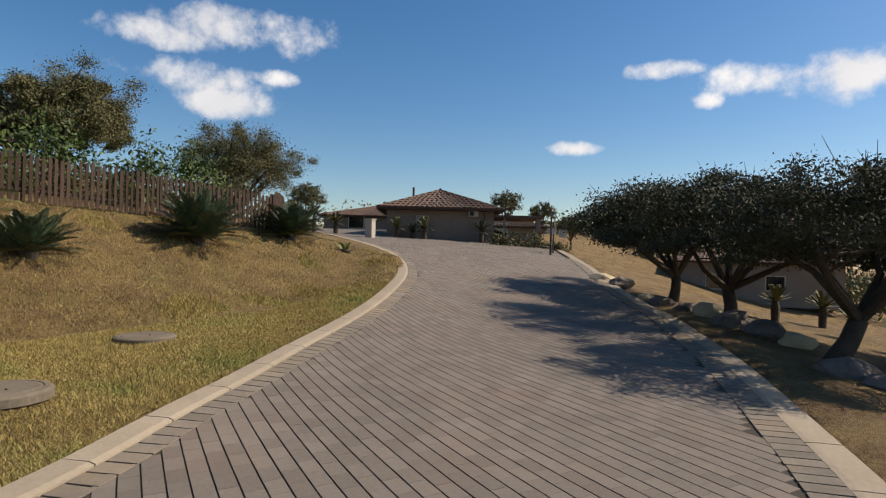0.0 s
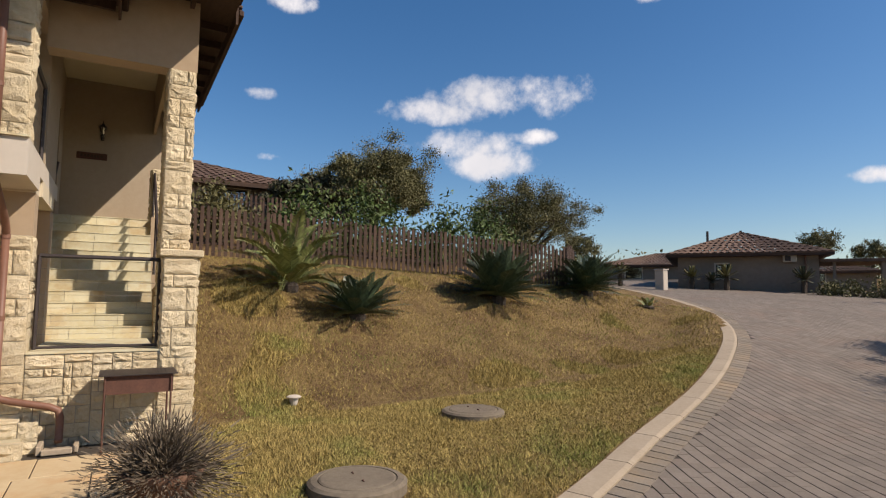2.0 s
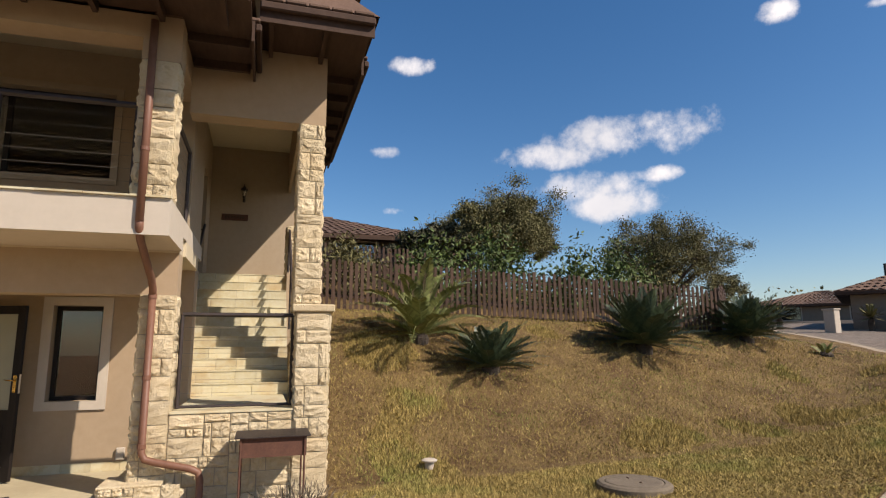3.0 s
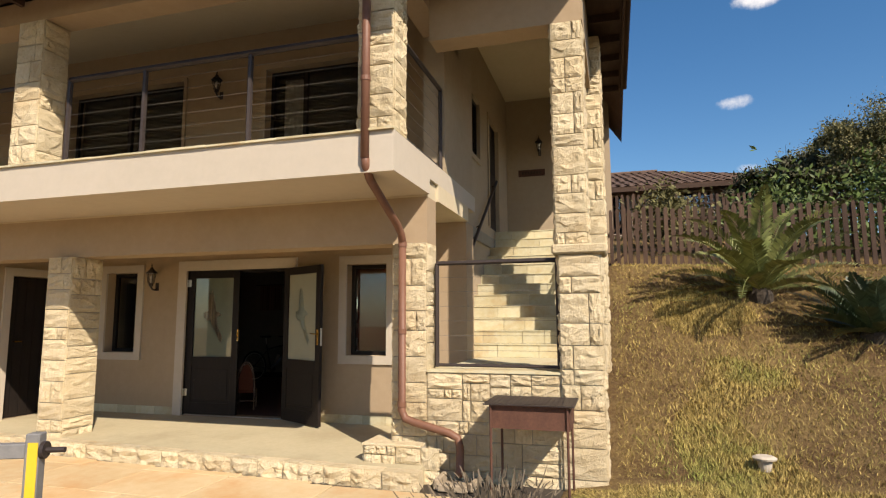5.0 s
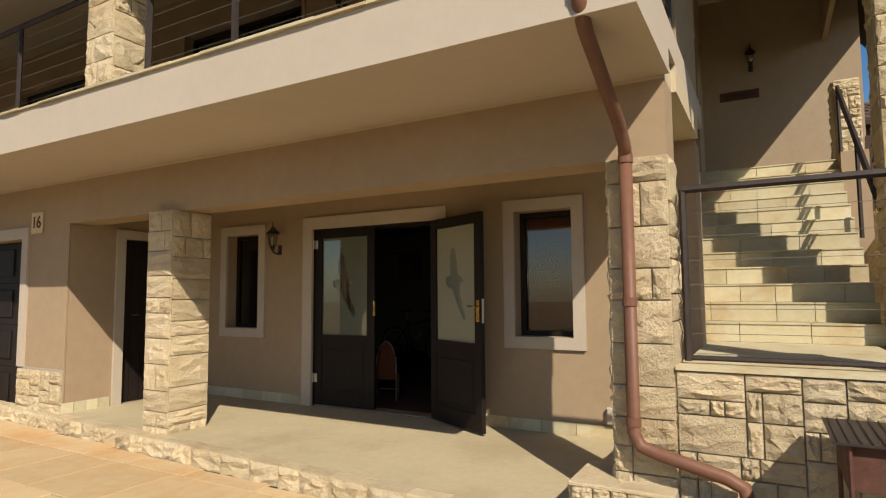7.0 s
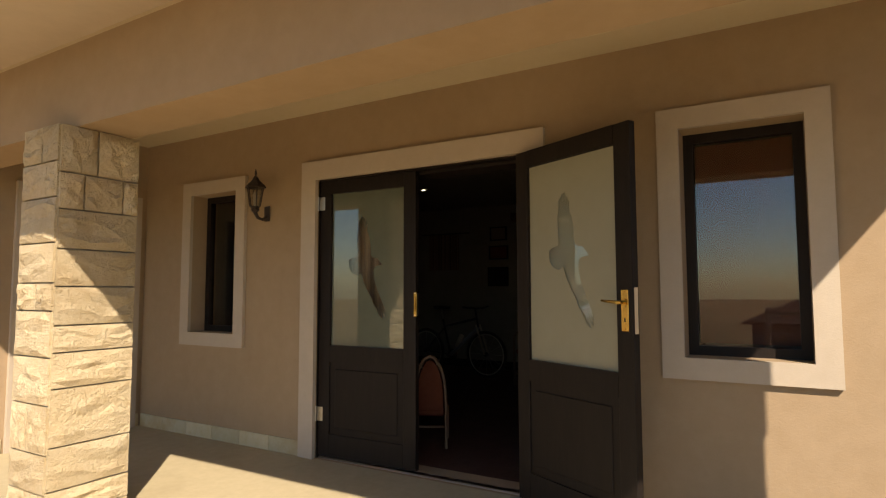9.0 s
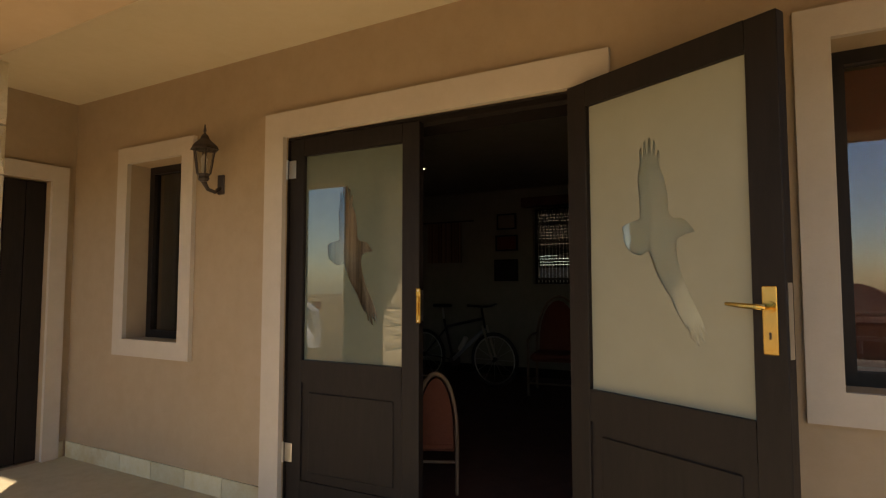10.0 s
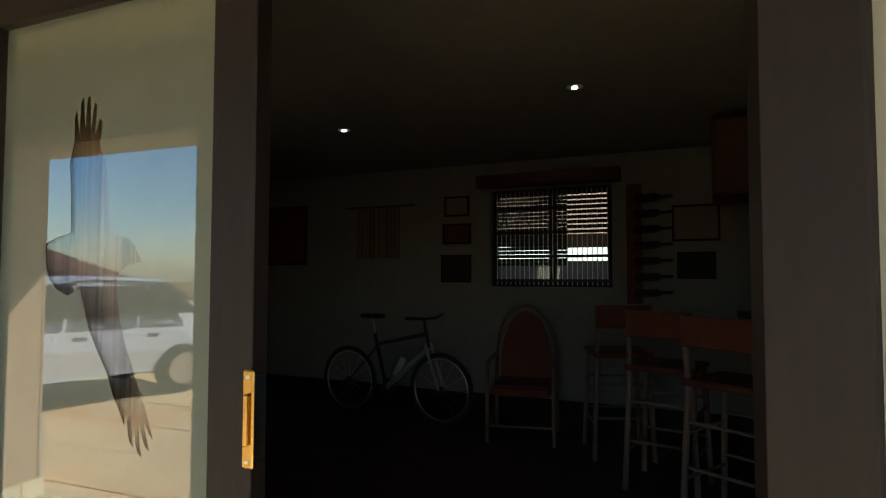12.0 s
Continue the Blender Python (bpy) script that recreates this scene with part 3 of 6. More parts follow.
eave("balcony_eave", -7.66, -6.93, -16, -0.02, 4.93, "x", "dark timber eave with rafters over the balcony front")
eave("balcony_side_eave", -9.9, -7.66, -0.70, -0.02, 4.93, "y", "dark timber side eave of the balcony roof")
eave("stair_eave", -8.68, -7.74, 0.05, 1.30, 5.2, "x", "dark timber eave in front of the stair roof")
eave("stair_side_eave", -12.9, -8.68, 0.87, 1.30, 5.2, "y", "dark timber side eave of the stair roof")
solid("roof_house", ROOF, (-16.5, -6.9, -16, 0.0, 6.3, 6.4), (-16.5, -8.0, 0.0, 1.3, 6.3, 6.4), (-9.9, -7.66, -0.95, -0.70, 5.0, 5.1))
rf = bmesh.new()
for p in (((-6.9, -16, 5.1), (-6.9, -0.96, 5.1), (-11.5, -0.96, 6.35), (-11.5, -16, 6.35)), ((-6.9, -0.96, 5.1), (-6.9, 0.0, 5.1), (-8.6, 0.0, 5.56), (-8.6, -0.96, 5.56)), ((-7.74, 0.0, 5.42), (-7.74, 1.36, 5.42), (-16.5, 1.36, 5.42), (-16.5, 0.0, 7.4), (-9.5, 0, 7.4))):
    rf.faces.new([rf.verts.new(q) for q in p])
bm_object("roof_slope", rf, ROOF, kind="structure")
solid("wall_back", PLASTER, (-16.5, -16.25, -16, 1.1, 2.9, 6.3))
solid("wall_end", PLASTER, (-16.5, -8.6, -16.2, -16, -0.3, 6.3))

# trims round doors and windows
def trim_x(name, x, ya, yb, za, zb, t=0.11, proud=0.03, sill=True, mat=None):
    bm = bmesh.new()
    box(bm, x, x + proud, ya - t, ya, za - (t if sill else 0), zb + t)
    box(bm, x, x + proud, yb, yb + t, za - (t if sill else 0), zb + t)
    box(bm, x, x + proud, ya, yb, zb, zb + t)
    if sill:
        box(bm, x, x + proud, ya, yb, za - t, za)
    return bm_object(name, bm, mat or TRIM, kind="structure")


trim_x("trim_door", DX, DOOR[0], DOOR[1], FZ, 2.2, t=0.14, sill=False)
trim_x("trim_window_small", DX, *W_SMALL[:2], *W_SMALL[2:])
trim_x("trim_window_big", DX, *W_BIG[:2], *W_BIG[2:])
trim_x("trim_garage", -8.6, -12.5, -7.97, 0.62, 2.12, t=0.13, sill=False)
trim_x("trim_upper", DX - .08, -3.72, -1.86, 3.95, 5.15, t=0.09, mat=UPPER)
trim_x("trim_upper_door", DX - .08, -7.4, -5.17, DZ, 5.15, t=0.05, sill=False, mat=PLASTER)
bm = bmesh.new()
box(bm, -10.16, -10.05, -7.02, -6.99, FZ, 2.23)
box(bm, -9.25, -9.14, -7.02, -6.99, FZ, 2.23)
box(bm, -10.05, -9.25, -7.02, -6.99, 2.12, 2.23)
bm_object("trim_side_door", bm, TRIM, kind="structure")

# darker of two colour copies of one film; FROSTM is the brightened one
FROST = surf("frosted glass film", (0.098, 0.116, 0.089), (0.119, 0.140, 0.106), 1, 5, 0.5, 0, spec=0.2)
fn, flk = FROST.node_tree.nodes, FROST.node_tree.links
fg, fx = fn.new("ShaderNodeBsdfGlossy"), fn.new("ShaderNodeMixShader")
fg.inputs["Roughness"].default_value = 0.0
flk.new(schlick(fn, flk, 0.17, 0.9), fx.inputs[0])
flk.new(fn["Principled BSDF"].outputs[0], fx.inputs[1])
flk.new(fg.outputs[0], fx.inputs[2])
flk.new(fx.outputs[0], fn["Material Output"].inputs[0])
BRASS = surf("polished brass", (0.50, 0.32, 0.09), (0.60, 0.40, 0.13), 4, 30, 0.22, 0.05, metal=1.0)
STEELM = surf("steel", (0.55, 0.54, 0.50), (0.62, 0.60, 0.56), 4, 30, 0.3, 0, metal=1.0)
BLIND = surf("red brown blind", (0.122, 0.036, 0.020), (0.158, 0.050, 0.027), 3, 30, 0.9, 0.3, 60)
CURTAIN = surf("brown striped curtain", (0.05, 0.03, 0.02), (0.34, 0.22, 0.15), 5, 6, 0.9, 0.2, 60, stretch=(1, 6, 0.02))
# dark tone of real parts; also painted gloom of rooms behind panes
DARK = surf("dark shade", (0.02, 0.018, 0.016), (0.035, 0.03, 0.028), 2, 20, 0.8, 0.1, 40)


def window(name, x, ya, yb, za, zb, label, mullions=(), blind=0.0, f=0.05):
    """A dark framed window in a wall across x."""
    t = thing(name, label=label, category="window")
    bm = bmesh.new()
    box(bm, x - 0.05, x, ya, ya + f, za, zb)
    box(bm, x - 0.05, x, yb - f, yb, za, zb)
    box(bm, x - 0.05, x, ya + f, yb - f, zb - f, zb)
    box(bm, x - 0.05, x, ya + f, yb - f, za, za + f)
    part("window_frame", bm, DARKWOOD, t)
    part("pane", one_box(x - 0.03, x - 0.024, ya + f, yb - f, za + f, zb - f), PANE, t)
    for m in mullions:
        part("mullion", one_box(x - 0.06, x + 0.004, m - 0.03, m + 0.03, za + f, zb - f), DARKWOOD, t)
    if blind:
        part("blind", one_box(x - 0.10, x - 0.09, ya + f, yb - f, zb - f - blind, zb - f), BLIND, t)
    return t


window("window_1", DX - 0.14, *W_SMALL[:2], *W_SMALL[2:], "narrow window with a dark wooden frame beside the wall lantern")
window("window_2", DX - 0.14, *W_BIG[:2], *W_BIG[2:], "tall window with a dark frame and a red brown blind", blind=1.09)
window("window_3", DX - 0.2, -3.72, -1.86, 3.95, 5.15, "wide upper window with dark frame behind the balcony", mullions=(-3.15,))
window("window_4", DX - 0.2, -7.4, -5.17, DZ, 5.15, "dark glazed sliding door on the balcony", mullions=(-6.3,))
window("window_5", DX - 0.2, -12, -9, DZ, 5.1, "dark glazed sliding door at the far end of the balcony", mullions=(-10.5,))
side = thing("window_6", label="dark window high in the stair wall", category="window")
for b in ((-12.33, -12.27, 4.1, 5.06), (-11.66, -11.6, 4.1, 5.06), (-12.27, -11.66, 4.1, 4.16), (-12.27, -11.66, 5.0, 5.06)):
    part("frame", one_box(b[0], b[1], -1.1, -1.03, b[2], b[3]), DARKWOOD, side)
part("pane", one_box(-12.27, -11.66, -1.06, -1.054, 4.16, 5.0), PANE, side)
# dark sheet in place of the unlit room behind
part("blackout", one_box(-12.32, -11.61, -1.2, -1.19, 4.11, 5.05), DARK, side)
side = thing("door_upper", label="dark wooden entrance door at the head of the stairs", category="door")
part("leaf", one_box(-13.97, -13.12, -1.10, -1.05, DZ, 5.1), DARKWOOD, side)
for z in (DZ + .2, DZ + 1.1):
    part("panel", one_box(-13.85, -13.24, -1.05, -1.04, z, z + .75, bevel=.004), DARKWOOD, side)
part("door_handle", tubes([(-13.20, -1.04, DZ + 1.0), (-13.20, -1.0, DZ + 1.0), (-13.31, -1.0, DZ + 1.0)], .009, 6), BRASS, side)
bm = bmesh.new()
for b in ((-12.42, -12.33, 4.02, 5.14), (-11.6, -11.51, 4.02, 5.14), (-12.33, -11.6, 4.02, 4.1), (-12.33, -11.6, 5.06, 5.14), (-13.12, -13.03, DZ, 5.18), (-14.06, -13.97, DZ, 5.18), (-13.97, -13.12, 5.1, 5.18)):
    box(bm, b[0], b[1], -1.0, -0.975, b[2], b[3])
bm_object("trim_stair", bm, UPPER, kind="structure")
# dark sheet standing in for the shade inside the upper rooms
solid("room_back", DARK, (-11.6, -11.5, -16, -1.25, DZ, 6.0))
cu = thing("curtain", label="pale curtain gathered beside the upper window", category="curtain")
bm = bmesh.new()
prev = None
for k in range(25):
    y = -3.62 + k * 0.016
    x = DX - 0.42 + 0.03 * math.sin(k * 1.3)
    cur = (bm.verts.new((x, y, 3.7)), bm.verts.new((x, y, 5.1)))
    if prev:
        bm.faces.new((prev[0], cur[0], cur[1], prev[1]))
    prev = cur
part("cloth", bm, TRIM, cu, smooth=True)

# dark plank side door and garage door
d = thing("door_side", label="closed dark plank side door in the veranda return wall", category="door")
for k in range(6):
    x = -10.05 + k * 0.1333
    part("plank", one_box(x + .003, x + 0.130, -7.12, -7.07, FZ + 0.01, 2.11), DARKWOOD, d)
part("door_handle", tubes([(-9.36, -7.05, 1.2), (-9.36, -7.02, 1.2), (-9.46, -7.02, 1.2)], 0.008, 6), BRASS, d)
g = thing("garage_door", label="dark panelled sectional garage door", category="garage door")
for r in range(4):
    z = 0.06 + r * 0.515
    sec = part("section", one_box(-8.80, -8.76, -12.5, -7.97, z, z + 0.51), DARKWOOD, g)
    for k in range(9):
        y = -12.45 + k * 0.5
        part("panel", one_box(-8.76, -8.74, y + .05, y + 0.44, z + 0.08, z + 0.43, bevel=0.012), DARKWOOD, sec)


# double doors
# matt and paler than FROST: light lost with the reflections is put into colour
FROSTM = surf("brightened matt film", (0.257, 0.248, 0.184), (0.284, 0.275, 0.207), 1, 5, 0.6, 0, spec=0.1)


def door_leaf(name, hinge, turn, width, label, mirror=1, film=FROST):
    """A glazed door leaf with a soaring bird cut out of its frosted film; local x runs from the hinge."""
    t = tagged(new(name), label=label, category="door")
    h, st = 2.02, 0.10
    g0, g1 = 0.80, h - 0.10

    def add(nm, bm, mat, lab=""):
        o = bm_object(nm, bm, mat, None, label=lab)
        o.parent = t
        return o
    add("hinge_stile", one_box(0, st, -0.022, 0.022, 0, h, bevel=.003), DARKWOOD)
    add("lock_stile", one_box(width - st, width, -0.022, 0.022, 0, h, bevel=.003), DARKWOOD)
    add("top_rail", one_box(st, width - st, -0.022, 0.022, g1, h), DARKWOOD)
    add("middle_rail", one_box(st, width - st, -0.022, 0.022, g0 - 0.12, g0), DARKWOOD)
    add("bottom_rail", one_box(st, width - st, -0.022, 0.022, 0, 0.16), DARKWOOD)
    add("panel", one_box(st, width - st, -0.010, 0.010, 0.16, g0 - 0.12), DARKWOOD)
    for s in (-1, 1):
        ya, yb = sorted((s * 0.010, s * 0.018))
        add("raised_panel", one_box(st + .05, width - st - .05, ya, yb, 0.21, g0 - 0.17, bevel=.004), DARKWOOD)
    gw, gh = width - 2 * st, g1 - g0
    add("pane", one_box(st, width - st, 0.001, 0.005, g0, g1), PANE)
    wing = [(.370, .250), (.366, .205), (.378, .190), (.392, .236), (.396, .176), (.410, .166), (.420, .228), (.428, .168), (.444, .166), (.446, .230), (.462, .180), (.476, .184), (.468, .240), (.490, .212), (.502, .218), (.494, .262)]
    front = [(.525, .300), (.545, .360), (.545, .412), (.575, .434), (.635, .438), (.665, .455), (.700, .482), (.640, .486), (.596, .498), (.585, .530), (.605, .590), (.640, .640), (.685, .694)]
    tip = [(.722, .735), (.756, .788), (.740, .780), (.716, .760), (.742, .810), (.722, .802), (.696, .764), (.710, .822), (.690, .814), (.672, .764), (.674, .808), (.656, .796), (.642, .752), (.634, .772)]
    back = [(.600, .735), (.585, .727), (.550, .680), (.500, .640), (.460, .600), (.415, .530), (.360, .545), (.300, .532), (.262, .512), (.245, .487), (.240, .444), (.300, .432), (.365, .425), (.360, .350), (.350, .290)]
    pts = [(st + gw * (0.5 + mirror * (u - 0.5)), g1 - gh * v) for u, v in wing + front + tip + back]
    fm = bmesh.new()
    outer = [fm.verts.new((x, 0.0002, z)) for x, z in ((st, g0), (width - st, g0), (width - st, g1), (st, g1))]
    inner = [fm.verts.new((x, 0.0002, z)) for x, z in pts]
    es = [fm.edges.new((l[k], l[(k + 1) % len(l)])) for l in (outer, inner) for k in range(len(l))]
    bmesh.ops.triangle_fill(fm, use_beauty=True, edges=es)
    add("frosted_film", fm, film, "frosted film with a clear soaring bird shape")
    t.matrix_world = pose(*hinge, 0, 0, turn)
    return t, add


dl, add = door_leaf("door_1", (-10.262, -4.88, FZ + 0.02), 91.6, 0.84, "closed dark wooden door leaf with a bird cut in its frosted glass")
add("lock_case", one_box(0.826, 0.850, -0.028, -0.0225, 1.02, 1.19, bevel=.003), BRASS, "brass strike plate")
add("bolt", one_box(0.834, 0.843, -0.038, -0.028, 1.06, 1.15, bevel=.003), BRASS, "brass flush bolt")
add("strike", one_box(0.8405, 0.8425, -0.022, 0.014, 1.03, 1.18), STEELM)
for z in (1.032, 1.178):
    add("screw", tubes([(0.838, -0.027, z), (0.838, -0.030, z)], 0.004, 8), STEELM)
for z in (0.25, 1.80):
    add("hinge", one_box(-0.012, 0.045, -0.028, -0.0225, z, z + 0.1, bevel=.002), STEELM, "steel butt hinge")
    add("hinge_pin", tubes([(-0.014, -0.034, z - .004), (-0.014, -0.034, z + .104)], .009, 8), STEELM)

STRIPED = surf("striped sheer cloth", (0.06, 0.035, 0.02), (0.75, 0.55, 0.38), 3, 9, 0.9, 0.1, 60, stretch=(0.2, 4, 0.01))
cu = bmesh.new()
wave = [(-4.80 + .02 * k, -10.355 + .012 * math.sin(k * 1.1)) for k in range(35)]
fa = [[cu.verts.new((x, y, z)) for y, x in wave] for z in (FZ + .70, FZ + 2.0)]
for k in range(34):
    cu.faces.new((fa[0][k], fa[0][k + 1], fa[1][k + 1], fa[1][k]))
r = bmesh.ops.extrude_face_region(cu, geom=cu.faces[:])
for v in [q for q in r["geom"] if isinstance(q, bmesh.types.BMVert)]:
    v.co.x -= .003
bmesh.ops.recalc_face_normals(cu, faces=cu.faces)
t = thing("curtain", label="brown striped curtain hanging behind the closed glass leaf", category="curtain")
part("cloth", cu, STRIPED, t)
part("rod", tubes([(-10.37, -4.83, FZ + 2.0), (-10.37, -4.10, FZ + 2.0)], .006, 6), BRASS, t)
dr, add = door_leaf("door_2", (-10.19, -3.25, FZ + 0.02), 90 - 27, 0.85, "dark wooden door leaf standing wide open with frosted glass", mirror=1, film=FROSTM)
# added pale sheet; its colour stands in for light showing through the bird
BACKING = surf("added pale bird backing", (0.423, 0.414, 0.333), (0.477, 0.468, 0.378), 1, 5, 0.6, 0, spec=0.1)
add("back_film", one_box(.10, .75, 0.008, 0.0095, .80, 1.92), BACKING)
add("lock_plate", one_box(0.782, 0.826, -0.027, -0.0225, 1.00, 1.20, bevel=.003), BRASS, "brass lock plate")
add("keyhole", one_box(0.801, 0.807, -0.0285, -0.0265, 1.045, 1.065), RAILM)
add("rose", tubes([(0.804, -0.026, 1.14), (0.804, -0.036, 1.14)], 0.017, 14), BRASS)
add("door_handle", tubes([(0.804, -0.030, 1.14), (0.804, -0.062, 1.14), (0.790, -0.068, 1.14), (0.735, -0.066, 1.143), (0.690, -0.060, 1.147)], [.009, .009, .009, .008, .006], 8), BRASS, "brass lever handle")
for z in (1.012, 1.188):
    add("screw", tubes([(0.804, -0.0265, z), (0.804, -0.029, z)], 0.004, 8), BRASS)
add("latch_plate", one_box(0.8495, 0.8515, -0.012, 0.012, 0.99, 1.21), STEELM, "steel latch plate on the door edge")
solid("door_frame", DARKWOOD, (DX - 0.09, DX - 0.01, -4.895, -4.885, FZ, 2.19), (DX - 0.09, DX - 0.01, -3.25, -3.23, FZ, 2.19), (DX - 0.09, DX - 0.01, -4.885, -3.25, 2.19, 2.2), (DX - 0.26, DX - 0.09, -4.885, -3.25, 2.17, 2.2), (DX - 0.26, DX - 0.09, -4.895, -4.885, FZ, 2.2), (DX - 0.26, DX - 0.09, -3.25, -3.23, FZ, 2.2))
solid("door_sill", STEELM, (DX - 0.08, DX - 0.03, -4.88, -3.25, FZ, FZ + 0.012))


def lantern(at, label):
    """A wall lantern on a curled arm; the plate sits on a wall facing x."""
    t = thing("wall_lantern", label=label, category="lantern", group="wall lanterns")
    x, y, z = at
    part("backplate", one_box(x, x + .012, y - .03, y + .03, z - .06, z + .06, bevel=.005), RAILM, t)
    part("arm", tubes([(x + .01, y, z - .02), (x + .05, y, z - .05), (x + .10, y, z - .04), (x + .13, y, z + .0)], [.013, .012, .012, .015], 8), RAILM, t)
    c = (x + .13, y)
    part("base", lathe([(.02, 0), (.035, .015), (.03, .03), (.04, .045)], 6, (*c, z)), RAILM, t)
    part("lantern_glass", lathe([(.036, .046), (.058, .19)], 6, (*c, z)), PANE, t)
    for k in range(6):
        a = math.pi / 3 * k
        part("cage_bar", tubes([(c[0] + .04 * math.cos(a), c[1] + .04 * math.sin(a), z + .045), (c[0] + .064 * math.cos(a), c[1] + .064 * math.sin(a), z + .195)], .004, 4), RAILM, t)
    part("bulb", lathe([(.012, .05), (.014, .10), (.02, .13), (.008, .16)], 10, (*c, z)), TRIM, t)
    part("cap", lathe([(.085, .19), (.075, .21), (.03, .25), (.022, .27), (.004, .29), (.010, .30), (.003, .34)], 6, (*c, z)), RAILM, t)
    return t


lantern((DX, -5.42, 1.98), "black wrought lantern on the veranda wall")
lantern((DX - 0.08, -4.5, 5.05 - .2), "black lantern on the upper balcony wall")
lantern((-15.0, -0.3, 4.9), "black lantern on the stair landing wall")
s = thing("name_sign", label="small carved brown sign on the landing wall", category="sign")
part("board", one_box(-15.0, -14.98, -0.75, -0.2, 4.42, 4.56, bevel=.004), RUST, s)
for k in range(7):
    part("letter_bar", one_box(-14.979, -14.975, -0.68 + k * .06, -0.64 + k * .06, 4.46, 4.52), EAVEWOOD, s)
s = thing("number_sign", label="square stone house number plate reading 16", category="sign")
part("plate", one_box(-8.6, -8.58, -7.80, -7.56, 2.17, 2.42, bevel=.006), STONE, s)
cu = bpy.data.curves.new("digits", "FONT")
cu.body, cu.size, cu.extrude, cu.align_x, cu.align_y = "16", 0.2, 0.004, "CENTER", "CENTER"
tmp = new("tmp_digits", cu)
bpy.context.view_layer.update()
me = bpy.data.meshes.new_from_object(tmp.evaluated_get(bpy.context.evaluated_depsgraph_get()))
bpy.data.objects.remove(tmp)
me.materials.clear()
me.materials.append(RUST)
dg = new("digits", me)
dg.parent = s
dg.matrix_basis = pose(-8.578, -7.68, 2.295, 90, 0, 90)

# skirting tiles on the veranda
sk = thing("skirting", label="pale stone skirting tiles along the veranda wall", category="skirting")
for ya, yb in ((-7.0, -5.032), (-3.09, -0.72)):
    y = ya
    while y < yb - 0.02:
        w = min(0.33, yb - y)
        part("tile", one_box(DX, DX + 0.012, y + .002, y + w - .002, FZ, FZ + 0.11), STEP, sk)
        y += 0.33
y = -10.2
while y < -8.7:
    if not -10.2 < y < -9.2:
        part("tile", one_box(y + .002, y + 0.13, -7.02, -7.008, FZ, FZ + 0.11), STEP, sk)
    y += 0.135


# railings
CABLE = surf("dull steel cable", (0.13, 0.12, 0.10), (0.19, 0.17, 0.15), 4, 30, 0.6, 0, metal=0.4)


def cable_rail(name, a, b, z0, z1, label, n=6, posts=(), bar=0.02, za=0.0):
    """A steel railing with stretched cables from a to b (x, y); za lifts its far end."""
    t = thing(name, label=label, category="railing", group="cable railings")
    A, B = Vector((*a, 0)), Vector((*b, za))
    up = Vector((0, 0, 1))
    part("top_rail", tubes([A + up * z1, B + up * z1], bar * 1.25, 6), RAILM, t)
    part("bottom_rail", tubes([A + up * z0, B + up * z0], bar * .8, 6), RAILM, t)
    for f in (0.0, 1.0, *posts):
        p = A.lerp(B, f)
        part("post", tubes([p + up * (z0 - .02), p + up * z1], bar * 1.1, 6), RAILM, t)
    for k in range(n):
        z = z0 + (z1 - z0) * (k + 1) / (n + 1)
        part("cable", tubes([A + up * z, B + up * z], 0.0018, 5), CABLE, t)
    return t


cable_rail("stair_railing", (-8.74, -0.64), (-8.74, 0.56), 1.04, 2.05, "dark steel cable railing between the stone pillars")
cable_rail("balcony_railing", (-7.80, -4.50), (-7.80, -1.06), 3.16, 4.08, "dark steel cable railing along the balcony", posts=(0.29, 0.655), bar=0.026)
cable_rail("balcony_railing", (-7.80, -9.24), (-7.80, -5.12), 3.16, 4.08, "dark steel cable railing at the far part of the balcony", posts=(0.33, 0.66))
cable_rail("balcony_side_railing", (-8.02, -0.74), (-9.22, -0.74), 3.16, 4.08, "short steel cable railing at the balcony side")
cable_rail("stair_handrail", (-10.9, 0.66), (-13.65, 0.66), 1.95, 2.05, "sloping dark handrail up the open side of the stairs", n=0, posts=(), za=1.95)
for k in range(3):
    f = k / 2
    x, z = -10.9 - 2.75 * f, 1.0 + 1.95 * f
    hp = thing("stair_post", label="dark steel post on the open side of the stairs", category="post", group="stair posts")
    part("post", tubes([(x, 0.66, z), (x, 0.66, z + 1.05)], 0.022, 6), RAILM, hp)
hr = thing("wall_handrail", label="dark handrail on the plaster stair wall", category="handrail")
part("rail", tubes([(-10.7, -0.93, 1.95), (-13.5, -0.93, 4.0)], 0.025, 8), RAILM, hr)
for f in (0.05, 0.5, 0.95):
    p = Vector((-10.7, -0.93, 1.95)).lerp(Vector((-13.5, -0.93, 4.0)), f)
    part("bracket", tubes([p, p + Vector((0, -0.07, -0.03))], 0.01, 6), RAILM, hr)

# outlet box near the floor
ob = thing("outlet_box", label="small pale plastic outlet box low on the veranda wall", category="outlet box")
part("box", one_box(DX, DX + .05, -1.49, -1.39, 0.28, 0.43, bevel=.006), TRIM, ob)
part("lid", one_box(DX + .05, DX + .056, -1.48, -1.40, 0.29, 0.42, bevel=.002), TRIM, ob)

